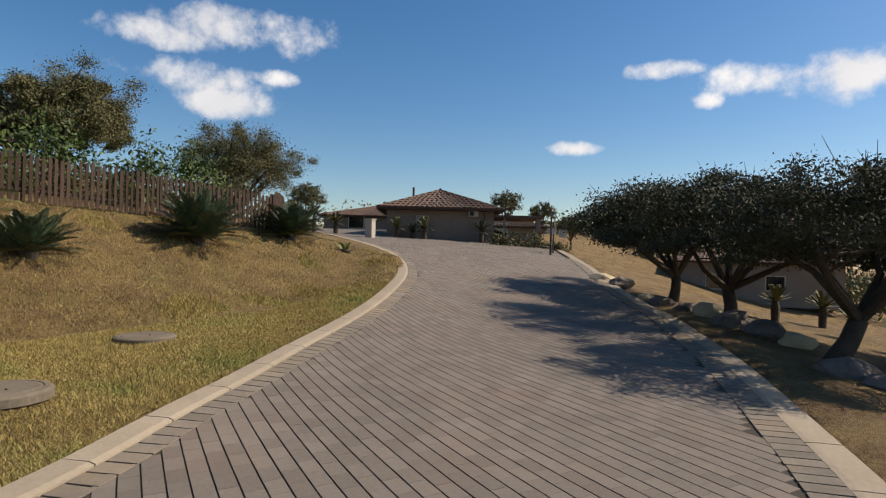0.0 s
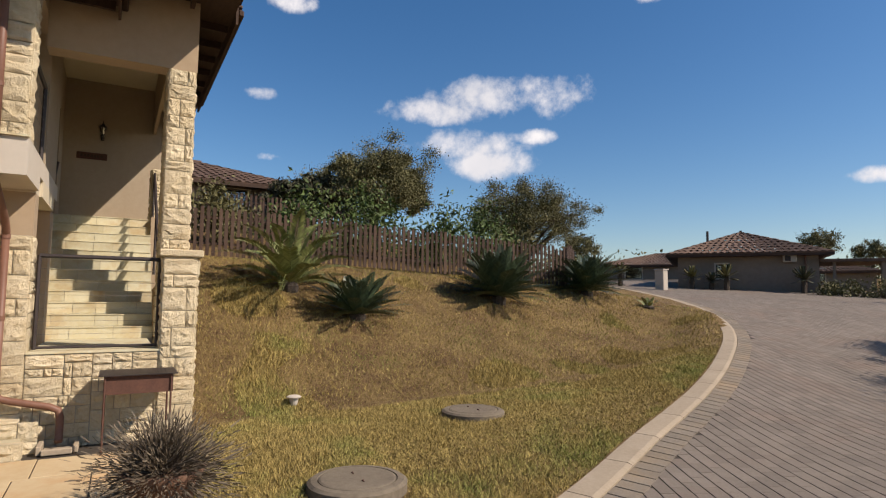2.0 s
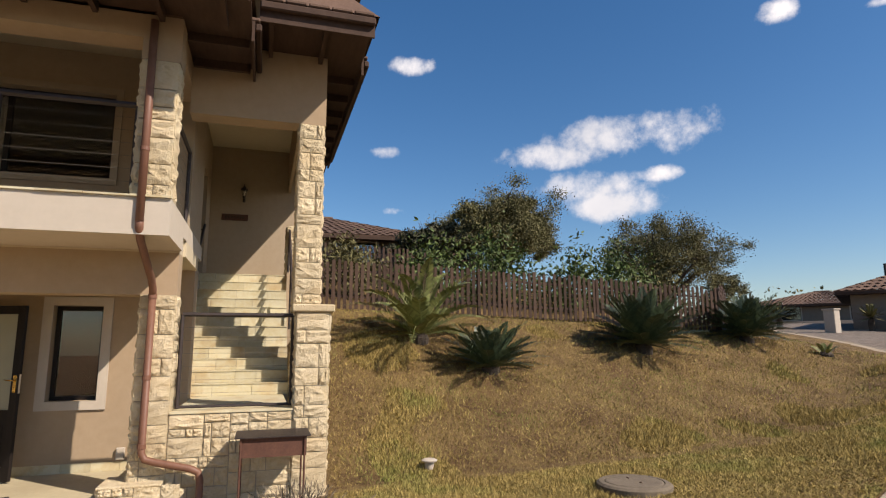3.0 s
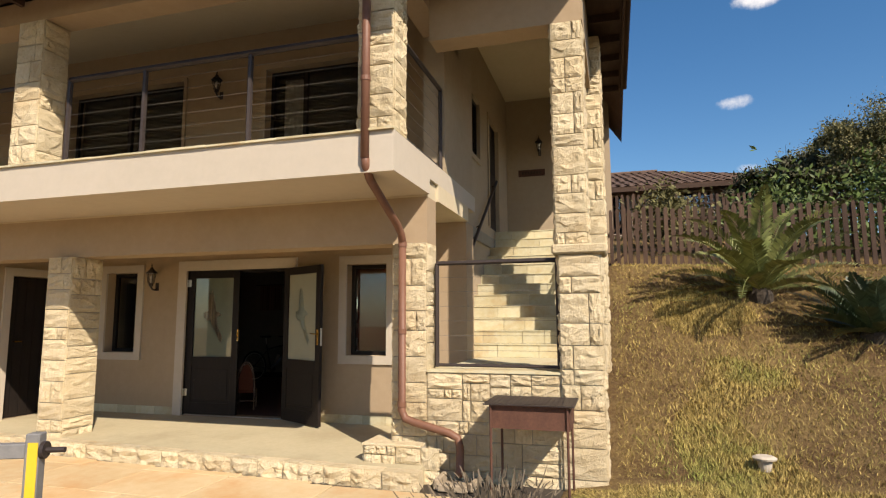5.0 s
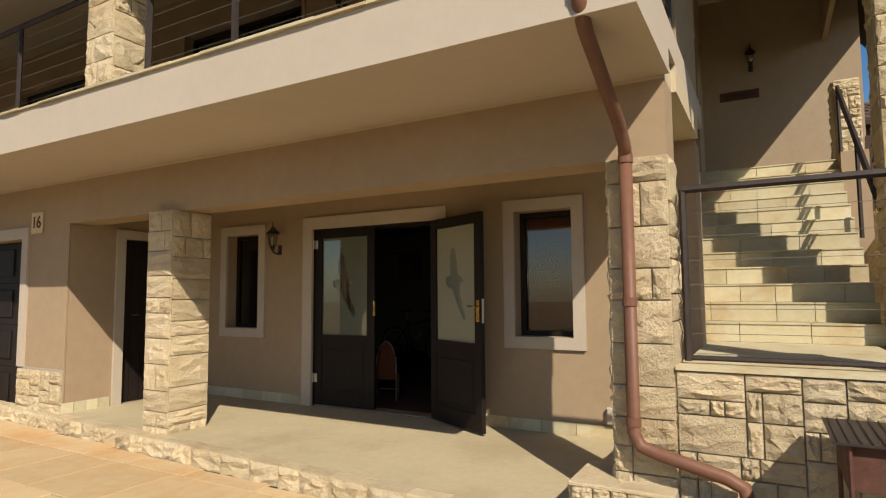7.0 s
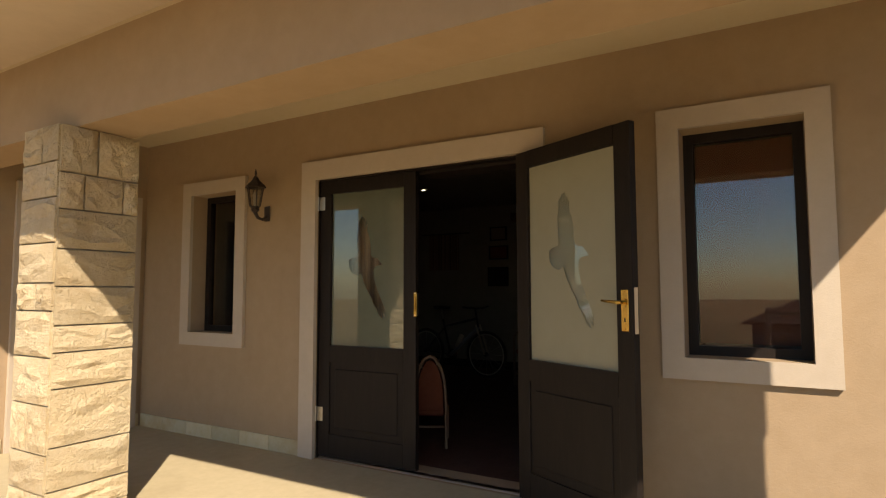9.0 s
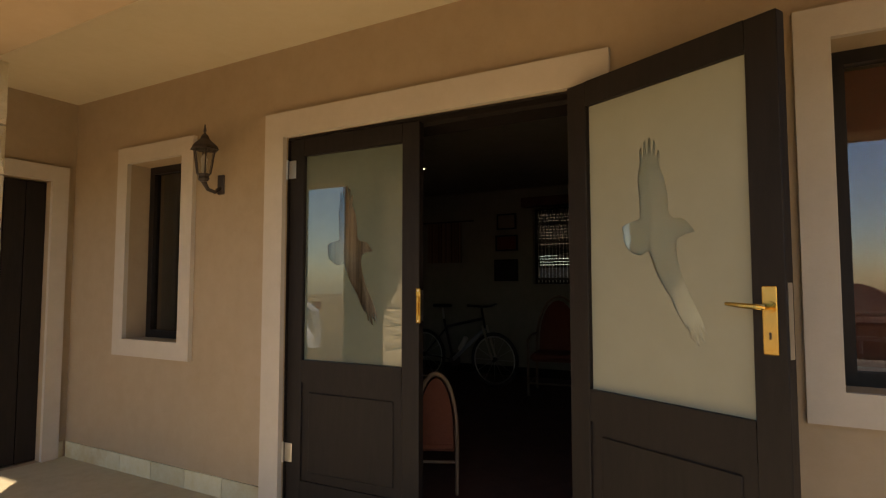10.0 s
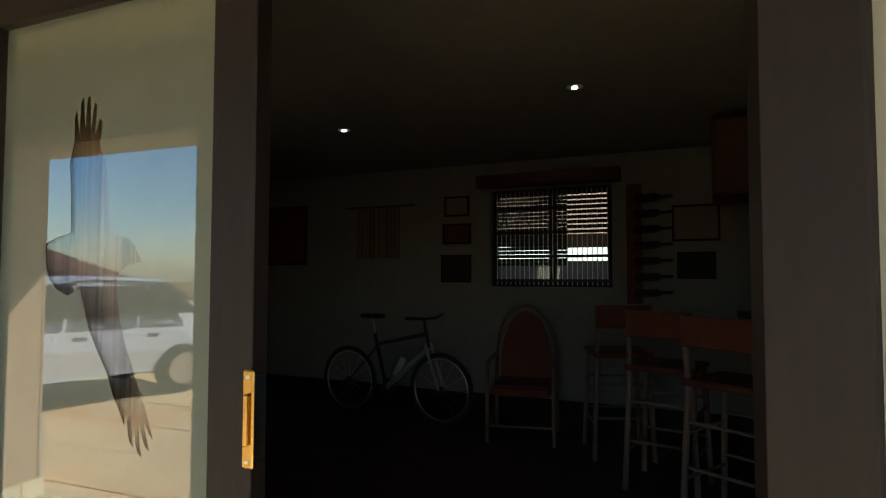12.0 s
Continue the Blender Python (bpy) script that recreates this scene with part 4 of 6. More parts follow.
# downpipe
dp = thing("downpipe", label="brown painted downpipe with elbows beside the corner pillar", category="downpipe")
part("upper_pipe", tubes([(-7.58, -0.93, 4.9), (-7.58, -0.93, 2.86)], 0.038, 14), PIPE, dp, smooth=True)
part("slanting_pipe", tubes([(-7.58, -0.93, 2.90), (-7.60, -0.93, 2.80), (-7.70, -0.93, 2.70), (-8.34, -0.92, 2.40), (-8.46, -0.92, 2.32), (-8.49, -0.92, 2.22)], 0.038, 14), PIPE, dp, smooth=True)
part("lower_pipe", tubes([(-8.49, -0.92, 2.3), (-8.49, -0.92, 0.62), (-8.48, -0.88, 0.55), (-8.47, -0.78, 0.52), (-8.46, -0.44, 0.44), (-8.46, -0.36, 0.40), (-8.46, -0.34, 0.32), (-8.46, -0.34, 0.12), (-8.42, -0.34, 0.08)], 0.038, 14), PIPE, dp, smooth=True)
for z in (0.66, 1.35, 2.20):
    part("collar", tubes([(-8.49, -0.92, z), (-8.49, -0.92, z + 0.05)], 0.044, 14), PIPE, dp)
part("collar", tubes([(-7.58, -0.93, 3.55), (-7.58, -0.93, 3.59)], 0.044, 14), PIPE, dp)
gd = thing("gully", label="small concrete gully under the downpipe", category="drain")
for b in ((-8.50, -8.20, -0.52, -0.47, 0.0, 0.09), (-8.50, -8.20, -0.20, -0.15, 0.0, 0.07), (-8.22, -8.16, -0.47, -0.20, 0.0, 0.06), (-8.50, -8.22, -0.47, -0.20, 0.0, 0.02)):
    part("kerb", one_box(*b, bevel=.008), KERBM, gd)
# braai stand
br = thing("barbecue_stand", label="rusty steel barbecue trough on thin legs against the stone wall", category="barbecue")
bm = bmesh.new()
for b in ((-8.44, -7.95, 0.05, 0.70, 0.60, 0.61), (-8.44, -8.43, 0.05, 0.70, 0.61, 0.79), (-7.96, -7.95, 0.05, 0.70, 0.61, 0.79), (-8.43, -7.96, 0.05, 0.06, 0.61, 0.79), (-8.43, -7.96, 0.69, 0.70, 0.61, 0.79)):
    box(bm, *b)
part("trough", bm, RUST, br)
part("plate", one_box(-8.46, -7.91, 0.00, 0.74, 0.79, 0.80), RAILM, br)
for k in range(18):
    part("grid_bar", tubes([(-8.46, 0.02 + k * .041, 0.806), (-7.91, 0.02 + k * .041, 0.806)], .0025, 4), RAILM, br)
for x, y in ((-8.43, 0.06), (-8.43, 0.68), (-7.94, 0.06), (-7.94, 0.68)):
    part("leg", tubes([(x, y, 0.0), (x, y, 0.79)], 0.011, 6), RUST, br)

# ---- the room behind the doors ----
RX = -15.35
bm = bmesh.new()
wall_x(bm, RX - 0.25, RX, -8.5, -1.25, -0.1, 2.75, [(-5.40, -4.14, 1.40, 2.42)])
box(bm, RX - 0.25, DX - 0.25, -8.75, -8.5, -0.1, 2.75)
box(bm, RX, -10.6, -1.27, -1.251, -0.1, 2.75)
bm_object("wall_room", bm, ROOM, kind="structure")
solid("ceiling", ROOM, (RX - 0.25, DX - 0.25, -8.5, -0.95, 2.72, 2.9))
solid("floor", RUST, (RX, DX - 0.25, -8.5, -1.0, -0.1, FZ - 0.004), (DX - 0.25, DX - 0.001, -4.885, -3.25, -0.1, FZ - 0.004))
solid("baseboard", DARKWOOD, (RX, RX + 0.015, -8.5, -1.27, FZ, FZ + 0.12))
EMIT = bpy.data.materials.new("lamp glow")
EMIT.use_nodes = True
eb = EMIT.node_tree.nodes["Principled BSDF"]
eb.inputs["Emission Color"].default_value, eb.inputs["Emission Strength"].default_value = (1, 0.93, 0.82, 1), 3.0
for x, y in ((-13.49, -6.02), (-13.14, -4.05)):
    t = thing("downlight", (0, 0, 0), "small round recessed ceiling downlight, switched on", "downlight", "ceiling downlights")
    part("rim", lathe([(0.05, 0), (0.05, 0.006)], 20, (x, y, 2.713)), STEELM, t)
    part("lamp", lathe([(0.018, 0), (0.018, 0.004)], 20, (x, y, 2.708)), EMIT, t)
window("window_7", RX - 0.08, -5.40, -4.14, 1.40, 2.42, "barred kitchen window in the back wall", mullions=(-4.75,))
bl = thing("slatted_blind", label="dark slatted blind half covering the back window", category="blind")
for k in range(20):
    part("slat", one_box(RX - 0.085, RX - 0.065, -5.34, -4.60, 1.62 + k * .04, 1.655 + k * .04), DARK, bl)
for k in range(8):
    part("slat", one_box(RX - 0.085, RX - 0.065, -4.60, -4.18, 2.0 + k * .05, 2.035 + k * .05), DARK, bl)
# unseen wall added outside to cut the brightness in the back window
solid("yard_wall", HOUSEWALL, (-19.2, -19.0, -14, -1.0, -0.3, 1.75))
bars = thing("burglar_bars", label="white expanding burglar bars across the back window", category="bars")
for k in range(24):
    y = -5.34 + k * 0.05
    part("bar", tubes([(RX - 0.05, y, 1.42), (RX - 0.05, y, 2.4)], 0.005, 4), STEELM, bars)
for z in (1.45, 1.7, 1.95, 2.2):
    part("cross_bar", one_box(RX - 0.06, RX - 0.045, -5.36, -4.17, z, z + 0.03), RAILM, bars)
pl = thing("pelmet", label="wooden pelmet shelf over the back window", category="shelf")
part("board", one_box(RX, RX + 0.18, -5.5, -4.05, 2.44, 2.56), RUST, pl)
for k, (ya, yb, za, zb) in enumerate([(-5.95, -5.62, 1.86, 2.08), (-5.93, -5.64, 2.16, 2.38), (-5.97, -5.62, 1.44, 1.74), (-8.5, -7.8, 1.64, 2.37), (-3.59, -3.18, 1.84, 2.18), (-3.55, -3.22, 1.49, 1.74)]):
    t = thing("picture", label="dark framed picture on the room wall", category="picture", group="pictures on the wall")
    bm = bmesh.new()
    f = 0.02
    box(bm, RX, RX + 0.025, ya, ya + f, za, zb)
    box(bm, RX, RX + 0.025, yb - f, yb, za, zb)
    box(bm, RX, RX + 0.025, ya + f, yb - f, za, za + f)
    box(bm, RX, RX + 0.025, ya + f, yb - f, zb - f, zb)
    part("frame", bm, DARKWOOD, t)
    part("sheet", one_box(RX, RX + 0.012, ya + f, yb - f, za + f, zb - f), (BLIND, HOUSEWALL, DARK)[k % 3], t)
t = thing("wall_hanging", label="brown cloth hanging from a stick", category="hanging")
part("cloth", one_box(RX + .005, RX + .015, -7.07, -6.5, 1.71, 2.30), CURTAIN, t)
part("stick", tubes([(RX + .02, -7.2, 2.31), (RX + .02, -6.3, 2.31)], .012, 6), BARK, t)
t = thing("bottle_rack", label="tall red board with wine bottles lying across it", category="rack")
part("board", one_box(RX + .005, RX + .03, -4.0, -3.86, 1.25, 2.40), BLIND, t)
for k in range(7):
    part("bottle", tubes([(RX + .08, -3.92, 1.35 + k * .15), (RX + .08, -3.72, 1.36 + k * .15), (RX + .08, -3.68, 1.36 + k * .15), (RX + .08, -3.58, 1.365 + k * .15)], [.036, .036, .014, .013], 8), DARK, t)
t = thing("wall_cabinet", label="orange brown wooden cabinet hung under the ceiling", category="cabinet")
part("body", one_box(-14.6, -13.9, -3.25, -2.3, 2.08, 2.62, bevel=.01), RUST, t)
part("door", one_box(-13.9, -13.88, -3.23, -2.80, 2.1, 2.6, bevel=.005), RUST, t)
part("door", one_box(-13.9, -13.88, -2.77, -2.32, 2.1, 2.6, bevel=.005), RUST, t)
t = thing("bar_counter", label="dark wooden bar counter with a black top", category="counter")
part("top", one_box(-14.4, -12.6, -3.1, -2.6, 1.22, 1.26, bevel=.006), DARKWOOD, t)
part("front", one_box(-14.3, -12.7, -3.0, -2.7, FZ, 1.22), RUST, t)
PALEWOOD = surf("pale worn wood", (0.144, 0.094, 0.061), (0.216, 0.144, 0.094), 3, 20, 0.6, 0.15, 60)


def stool(at, turn):
    t = tagged(new("bar_stool"), label="tall pale wooden bar stool with a slatted back", category="stool", group="bar stools")

    def add(nm, bm, mat):
        o = bm_object(nm, bm, mat)
        o.parent = t
    for x in (-.19, .19):
        for y in (-.19, .19):
            add("leg", tubes([(x * 1.15, y * 1.15, 0), (x, y, .76)], .019, 8), PALEWOOD)
    for z in (.25, .5):
        for s in (-1, 1):
            add("stretcher", tubes([(-.2, s * .2, z), (.2, s * .2, z)], .011, 6), PALEWOOD)
            add("stretcher", tubes([(s * .2, -.2, z + .06), (s * .2, .2, z + .06)], .011, 6), PALEWOOD)
    add("seat", one_box(-.22, .22, -.22, .22, .76, .80, bevel=.012), BLIND)
    for y in (-.19, .19):
        add("back_post", tubes([(-.19, y, .76), (-.23, y, 1.15)], .017, 8), PALEWOOD)
    add("backrest", one_box(-.25, -.22, -.2, .2, .98, 1.15, bevel=.008), BLIND)
    t.matrix_world = pose(*at, 0, 0, turn)
    return t


stool((-14.2, -3.95, FZ), 200)
stool((-13.6, -3.55, FZ), 170)
stool((-13.1, -3.15, FZ), 150)


def armchair(at, turn, name="armchair", s=1.0, label="cane armchair with red cushions", grp="", arms=True, slim=1.0):
    t = tagged(new(name), label=label, category="chair", group=grp)

    def add(nm, bm, mat):
        o = bm_object(nm, bm, mat)
        o.parent = t
    for x in (-.26, .26):
        for y in (-.27, .27):
            add("leg", tubes([(x * s, y * s, 0), (x * s, y * s, .42 * s)], .016, 8), PALEWOOD)
    for y in (-.27, .27):
        if arms:
          add("arm", tubes([(.27 * s, y * s, .4 * s), (.26 * s, y * s, .62 * s), (.1 * s, y * s, .66 * s), (-.26 * s, y * s, .66 * s)], .016, 8), PALEWOOD)
        add("stretcher", tubes([(-.26 * s, y * s, .14 * s), (.26 * s, y * s, .14 * s)], .011, 6), PALEWOOD)
    add("stretcher", tubes([(.26 * s, -.27 * s, .14 * s), (.26 * s, .27 * s, .14 * s)], .011, 6), PALEWOOD)
    hoop = [(-.27 * s, .27 * s * math.cos(a), (.55 + .55 * math.sin(a)) * s) for a in [math.pi * k / 12 for k in range(13)]]
    add("back_hoop", tubes([(-.26 * s, .27 * s, .3 * s), *hoop, (-.26 * s, -.27 * s, .3 * s)], .016, 8), PALEWOOD)
    add("seat_cushion", one_box(-.25 * s, .27 * s, -.25 * s, .25 * s, .38 * s, .47 * s, bevel=.03 * s), BLIND)
    bm = bmesh.new()
    poly = [(.22 * s * math.cos(a), (.55 + .50 * math.sin(a)) * s) for a in [math.pi * k / 12 for k in range(13)]] + [(-.22 * s, .45 * s), (.22 * s, .45 * s)]
    fa = bm.faces.new([bm.verts.new((-.25 * s, y, z)) for y, z in poly])
    r = bmesh.ops.extrude_face_region(bm, geom=[fa])
    for v in [q for q in r["geom"] if isinstance(q, bmesh.types.BMVert)]:
        v.co.x += .07 * s
    bmesh.ops.recalc_face_normals(bm, faces=bm.faces)
    add("back_cushion", bm, BLIND)
    t.matrix_world = pose(*at, 0, 0, turn) @ Matrix.Diagonal((1, slim, 1, 1))


armchair((-14.35, -4.75, FZ), 10)
armchair((-11.02, -4.38, FZ), 208, "cane_chair", 0.64, "small hoop-backed cane chair with a red seat just inside the door", arms=False, slim=.72)


GREYF = surf("grey frame paint", (0.22, 0.22, 0.23), (0.30, 0.30, 0.31), 3, 10, 0.35, 0)


def bicycle():
    t = thing("bicycle", (-14.4, -6.05, FZ), "dark mountain bicycle leaning by the room wall", "bicycle", turn=84)
    bpy.context.view_layer.update()

    def add(nm, bm, mat, sm=True):
        o = bm_object(nm, bm, mat, None, sm)
        o.parent = t
        return o
    r = 0.33
    for wx in (-0.53, 0.53):
        ring = [(wx + r * math.cos(a), 0, r + r * math.sin(a)) for a in [2 * math.pi * k / 28 for k in range(29)]]
        wh = add("wheel", tubes([(wx, -.03, r), (wx, .03, r)], .03, 8), RAILM)
        for nm, rad, th, mt in (("tyre", r - .02, .022, DARK), ("rim", r - .05, .010, STEELM)):
            o = bm_object(nm, tubes([(wx + rad * math.cos(a), 0, r + rad * math.sin(a)) for a in [2 * math.pi * k / 28 for k in range(29)]], th, 6), mt, None, True)
            o.parent = wh
        for k in range(12):
            a = math.pi / 6 * k
            o = bm_object("spoke", tubes([(wx, 0, r), (wx + (r - .05) * math.cos(a), 0, r + (r - .05) * math.sin(a))], .0018, 3), STEELM)
            o.parent = wh
    bb, seat, head, fr = (-0.08, 0, .29), (-0.22, 0, .80), (0.36, 0, .82), (0.40, 0, .70)
    add("down_tube", tubes([bb, fr], .024, 8), GREYF)
    add("top_tube", tubes([(-0.19, 0, .70), head], .018, 8), RAILM)
    add("seat_tube", tubes([bb, seat], .017, 8), RAILM)
    add("chain_stay", tubes([bb, (-.53, 0, r)], .011, 6), RAILM)
    add("seat_stay", tubes([(-.19, 0, .68), (-.53, 0, r)], .010, 6), RAILM)
    for y in (-.05, .05):
        add("fork", tubes([(0.39, y, .74), (0.53, y, r)], .014, 8), TRIM)
    add("stem", tubes([(.40, 0, .7), (.35, 0, .95), (.42, 0, .97)], .015, 8), RAILM)
    add("handlebar", tubes([(.36, -.33, .99), (.42, -.1, .97), (.42, .1, .97), (.36, .33, .99)], .014, 8), RAILM)
    add("seat_post", tubes([seat, (-.24, 0, .95)], .013, 8), STEELM)
    add("saddle", one_box(-.37, -.12, -.06, .06, .95, .99, bevel=.018), DARK)
    add("bottle", tubes([(0.03, 0, .42), (.12, 0, .58)], .034, 10), TRIM)
    add("crank", tubes([(-.08, -.08, .29), (-.08, .08, .29)], .02, 8), RAILM)
    add("chain_ring", tubes([(-.08, .045, .29), (-.08, .05, .29)], .085, 18), RAILM)


bicycle()
t = thing("curtain", label="brown striped curtain inside the closed door leaf", category="curtain")
bm = bmesh.new()
prev = None
for k in range(50):
    y = -4.86 + k * 0.0135
    cur = (bm.verts.new((-10.42 + 0.018 * math.sin(k * 1.1), y, 0.9)), bm.verts.new((-10.42 + 0.018 * math.sin(k * 1.1), y, 2.15)))
    if prev:
        bm.faces.new((prev[0], cur[0], cur[1], prev[1]))
    prev = cur
part("cloth", bm, CURTAIN, t, smooth=True)


# ---- outdoor things ----
COVER = surf("weathered concrete cover", (0.122, 0.097, 0.068), (0.194, 0.158, 0.112), 3, 20, 0.95, 0.5, 70)


def manhole(x, y, r, label):
    z = land_z(x, y) + 0.035
    t = thing("manhole", (0, 0, 0), label, "manhole cover", "manhole covers on the lawn")
    part("ring", lathe([(r, -0.05), (r, 0.025), (r - 0.03, 0.045), (r - 0.08, 0.05), (r - 0.085, 0.038)], 36, (x, y, z)), COVER, t)
    part("lid", lathe([(r - 0.092, 0.0), (r - 0.092, 0.048), (r - 0.11, 0.054)], 36, (x, y, z)), COVER, t)
    for s in (-1, 1):
        part("lifting_hook", tubes([(x + s * .12 - .02, y, z + .054), (x + s * .12, y, z + .064), (x + s * .12 + .02, y, z + .054)], .006, 6), RUST, t)


manhole(-5.62, 1.93, 0.41, "round concrete manhole cover nearer the driveway")
manhole(-7.38, 4.15, 0.40, "round concrete manhole cover further up the lawn")
z = land_z(-8.95, 2.28)
t = thing("garden_light", label="small white plastic garden light on the bank", category="garden light")
part("body", lathe([(.05, 0), (.062, .10)], 14, (-8.95, 2.28, z)), TRIM, t)
part("lid", lathe([(.095, .10), (.10, .115), (.07, .13)], 14, (-8.95, 2.28, z)), TRIM, t)

# lavender in a clay pot
POTC = surf("weathered clay pot", (0.101, 0.054, 0.032), (0.158, 0.086, 0.054), 4, 20, 0.9, 0.3, 60)
LAV = surf("grey lavender stems", (0.086, 0.065, 0.043), (0.158, 0.126, 0.086), 3, 20, 0.8, 0, vary=0.35, island=True)
t = thing("potted_plant", label="dry grey lavender bush in a wide clay pot", category="potted plant")
px, py = -5.95, 0.5
part("pot", lathe([(.16, 0), (.20, .06), (.27, .26), (.30, .32), (.28, .33), (.25, .29)], 24, (px, py, 0.0)), POTC, t, smooth=True)
co, lo = [], []
rs = np.random.RandomState(5)
for k in range(6500):
    a, e = rs.uniform(0, 2 * math.pi), rs.uniform(-0.55, 1.5)
    d = np.array([math.cos(a) * math.cos(e), math.sin(a) * math.cos(e), math.sin(e) * .75])
    rr = rs.uniform(.3, .66)
    p = np.array([px, py, .28]) + d * rr * rs.uniform(.35, 1)
    q = p + d * rs.uniform(.03, .09) + rs.normal(0, .012, 3)
    w = np.cross(d, rs.normal(0, 1, 3))
    w = w / np.linalg.norm(w) * rs.uniform(.003, .006)
    n0 = len(co)
    co += [p - w, p + w, q + w * .6, q - w * .6]
    lo += [n0, n0 + 1, n0 + 2, n0 + 3]
array_object("foliage", co, lo, 4, LAV, t)
bm = bmesh.new()
for k in range(60):
    a, e = rs.uniform(0, 2 * math.pi), rs.uniform(0.2, 1.5)
    d = Vector((math.cos(a) * math.cos(e), math.sin(a) * math.cos(e), math.sin(e) * .8))
    tube(bm, [Vector((px, py, .26)), Vector((px, py, .28)) + d * .2, Vector((px, py, .28)) + d * .38], [.006, .004, .002], 4)
part("stems", bm, BARK, t)

# steel stand with yellow tape
YEL = surf("yellow tape", (0.600, 0.400, 0.024), (0.656, 0.464, 0.048), 3, 20, 0.5, 0.05)
GREYM = surf("grey painted steel", (0.144, 0.144, 0.144), (0.216, 0.209, 0.202), 5, 30, 0.5, 0.15, 60)
t = tagged(new("steel_stand"), label="grey steel trestle frame with yellow reflective tape", category="trestle")


def add_stand(nm, bm, mat):
    o = bm_object(nm, bm, mat)
    o.parent = t


add_stand("post", one_box(-.024, .024, -.024, .024, 0, 1.13, bevel=.004), GREYM)
add_stand("tape", one_box(.0245, .027, -.012, .022, 0.05, 1.10), YEL)
for z in (1.07, .78):
    add_stand("rail", one_box(-.02, .02, -1.3, -.024, z - .025, z + .025, bevel=.003), GREYM)
    for k in range(4):
        add_stand("tape", one_box(.021, .023, -1.25 + k * .32, -1.07 + k * .32, z - .02, z + .012), YEL)
add_stand("brace", tubes([(0, -.03, .85), (0, -.5, .1)], .014, 6), GREYM)
add_stand("pin", tubes([(0, .024, 1.07), (0, .10, 1.07)], .010, 8), RAILM)
add_stand("washer", tubes([(0, .024, 1.07), (0, .038, 1.07)], .03, 14), RAILM)
add_stand("foot", one_box(-.25, .25, -.03, .03, 0, .04), GREYM)
add_stand("post", one_box(-.03, .03, -1.33, -1.27, 0, 1.16, bevel=.004), GREYM)
t.matrix_world = pose(-4.74, -0.91, -0.03, 0, 0, 22)


# ---- plants ----
def leaf_cloud(pts, size, rs, thin=0.5):
    """Small quads at random turns round points."""
    n = len(pts)
    a = rs.normal(0, 1, (n, 3))
    a /= np.linalg.norm(a, axis=1)[:, None]
    b = np.cross(a, rs.normal(0, 1, (n, 3)))
    b /= np.linalg.norm(b, axis=1)[:, None]
    s = size * rs.uniform(0.6, 1.4, (n, 1))
    p = np.asarray(pts)
    co = np.stack([p - a * s, p - b * s * thin, p + a * s, p + b * s * thin], axis=1).reshape(-1, 3)
    return co, np.arange(4 * n)


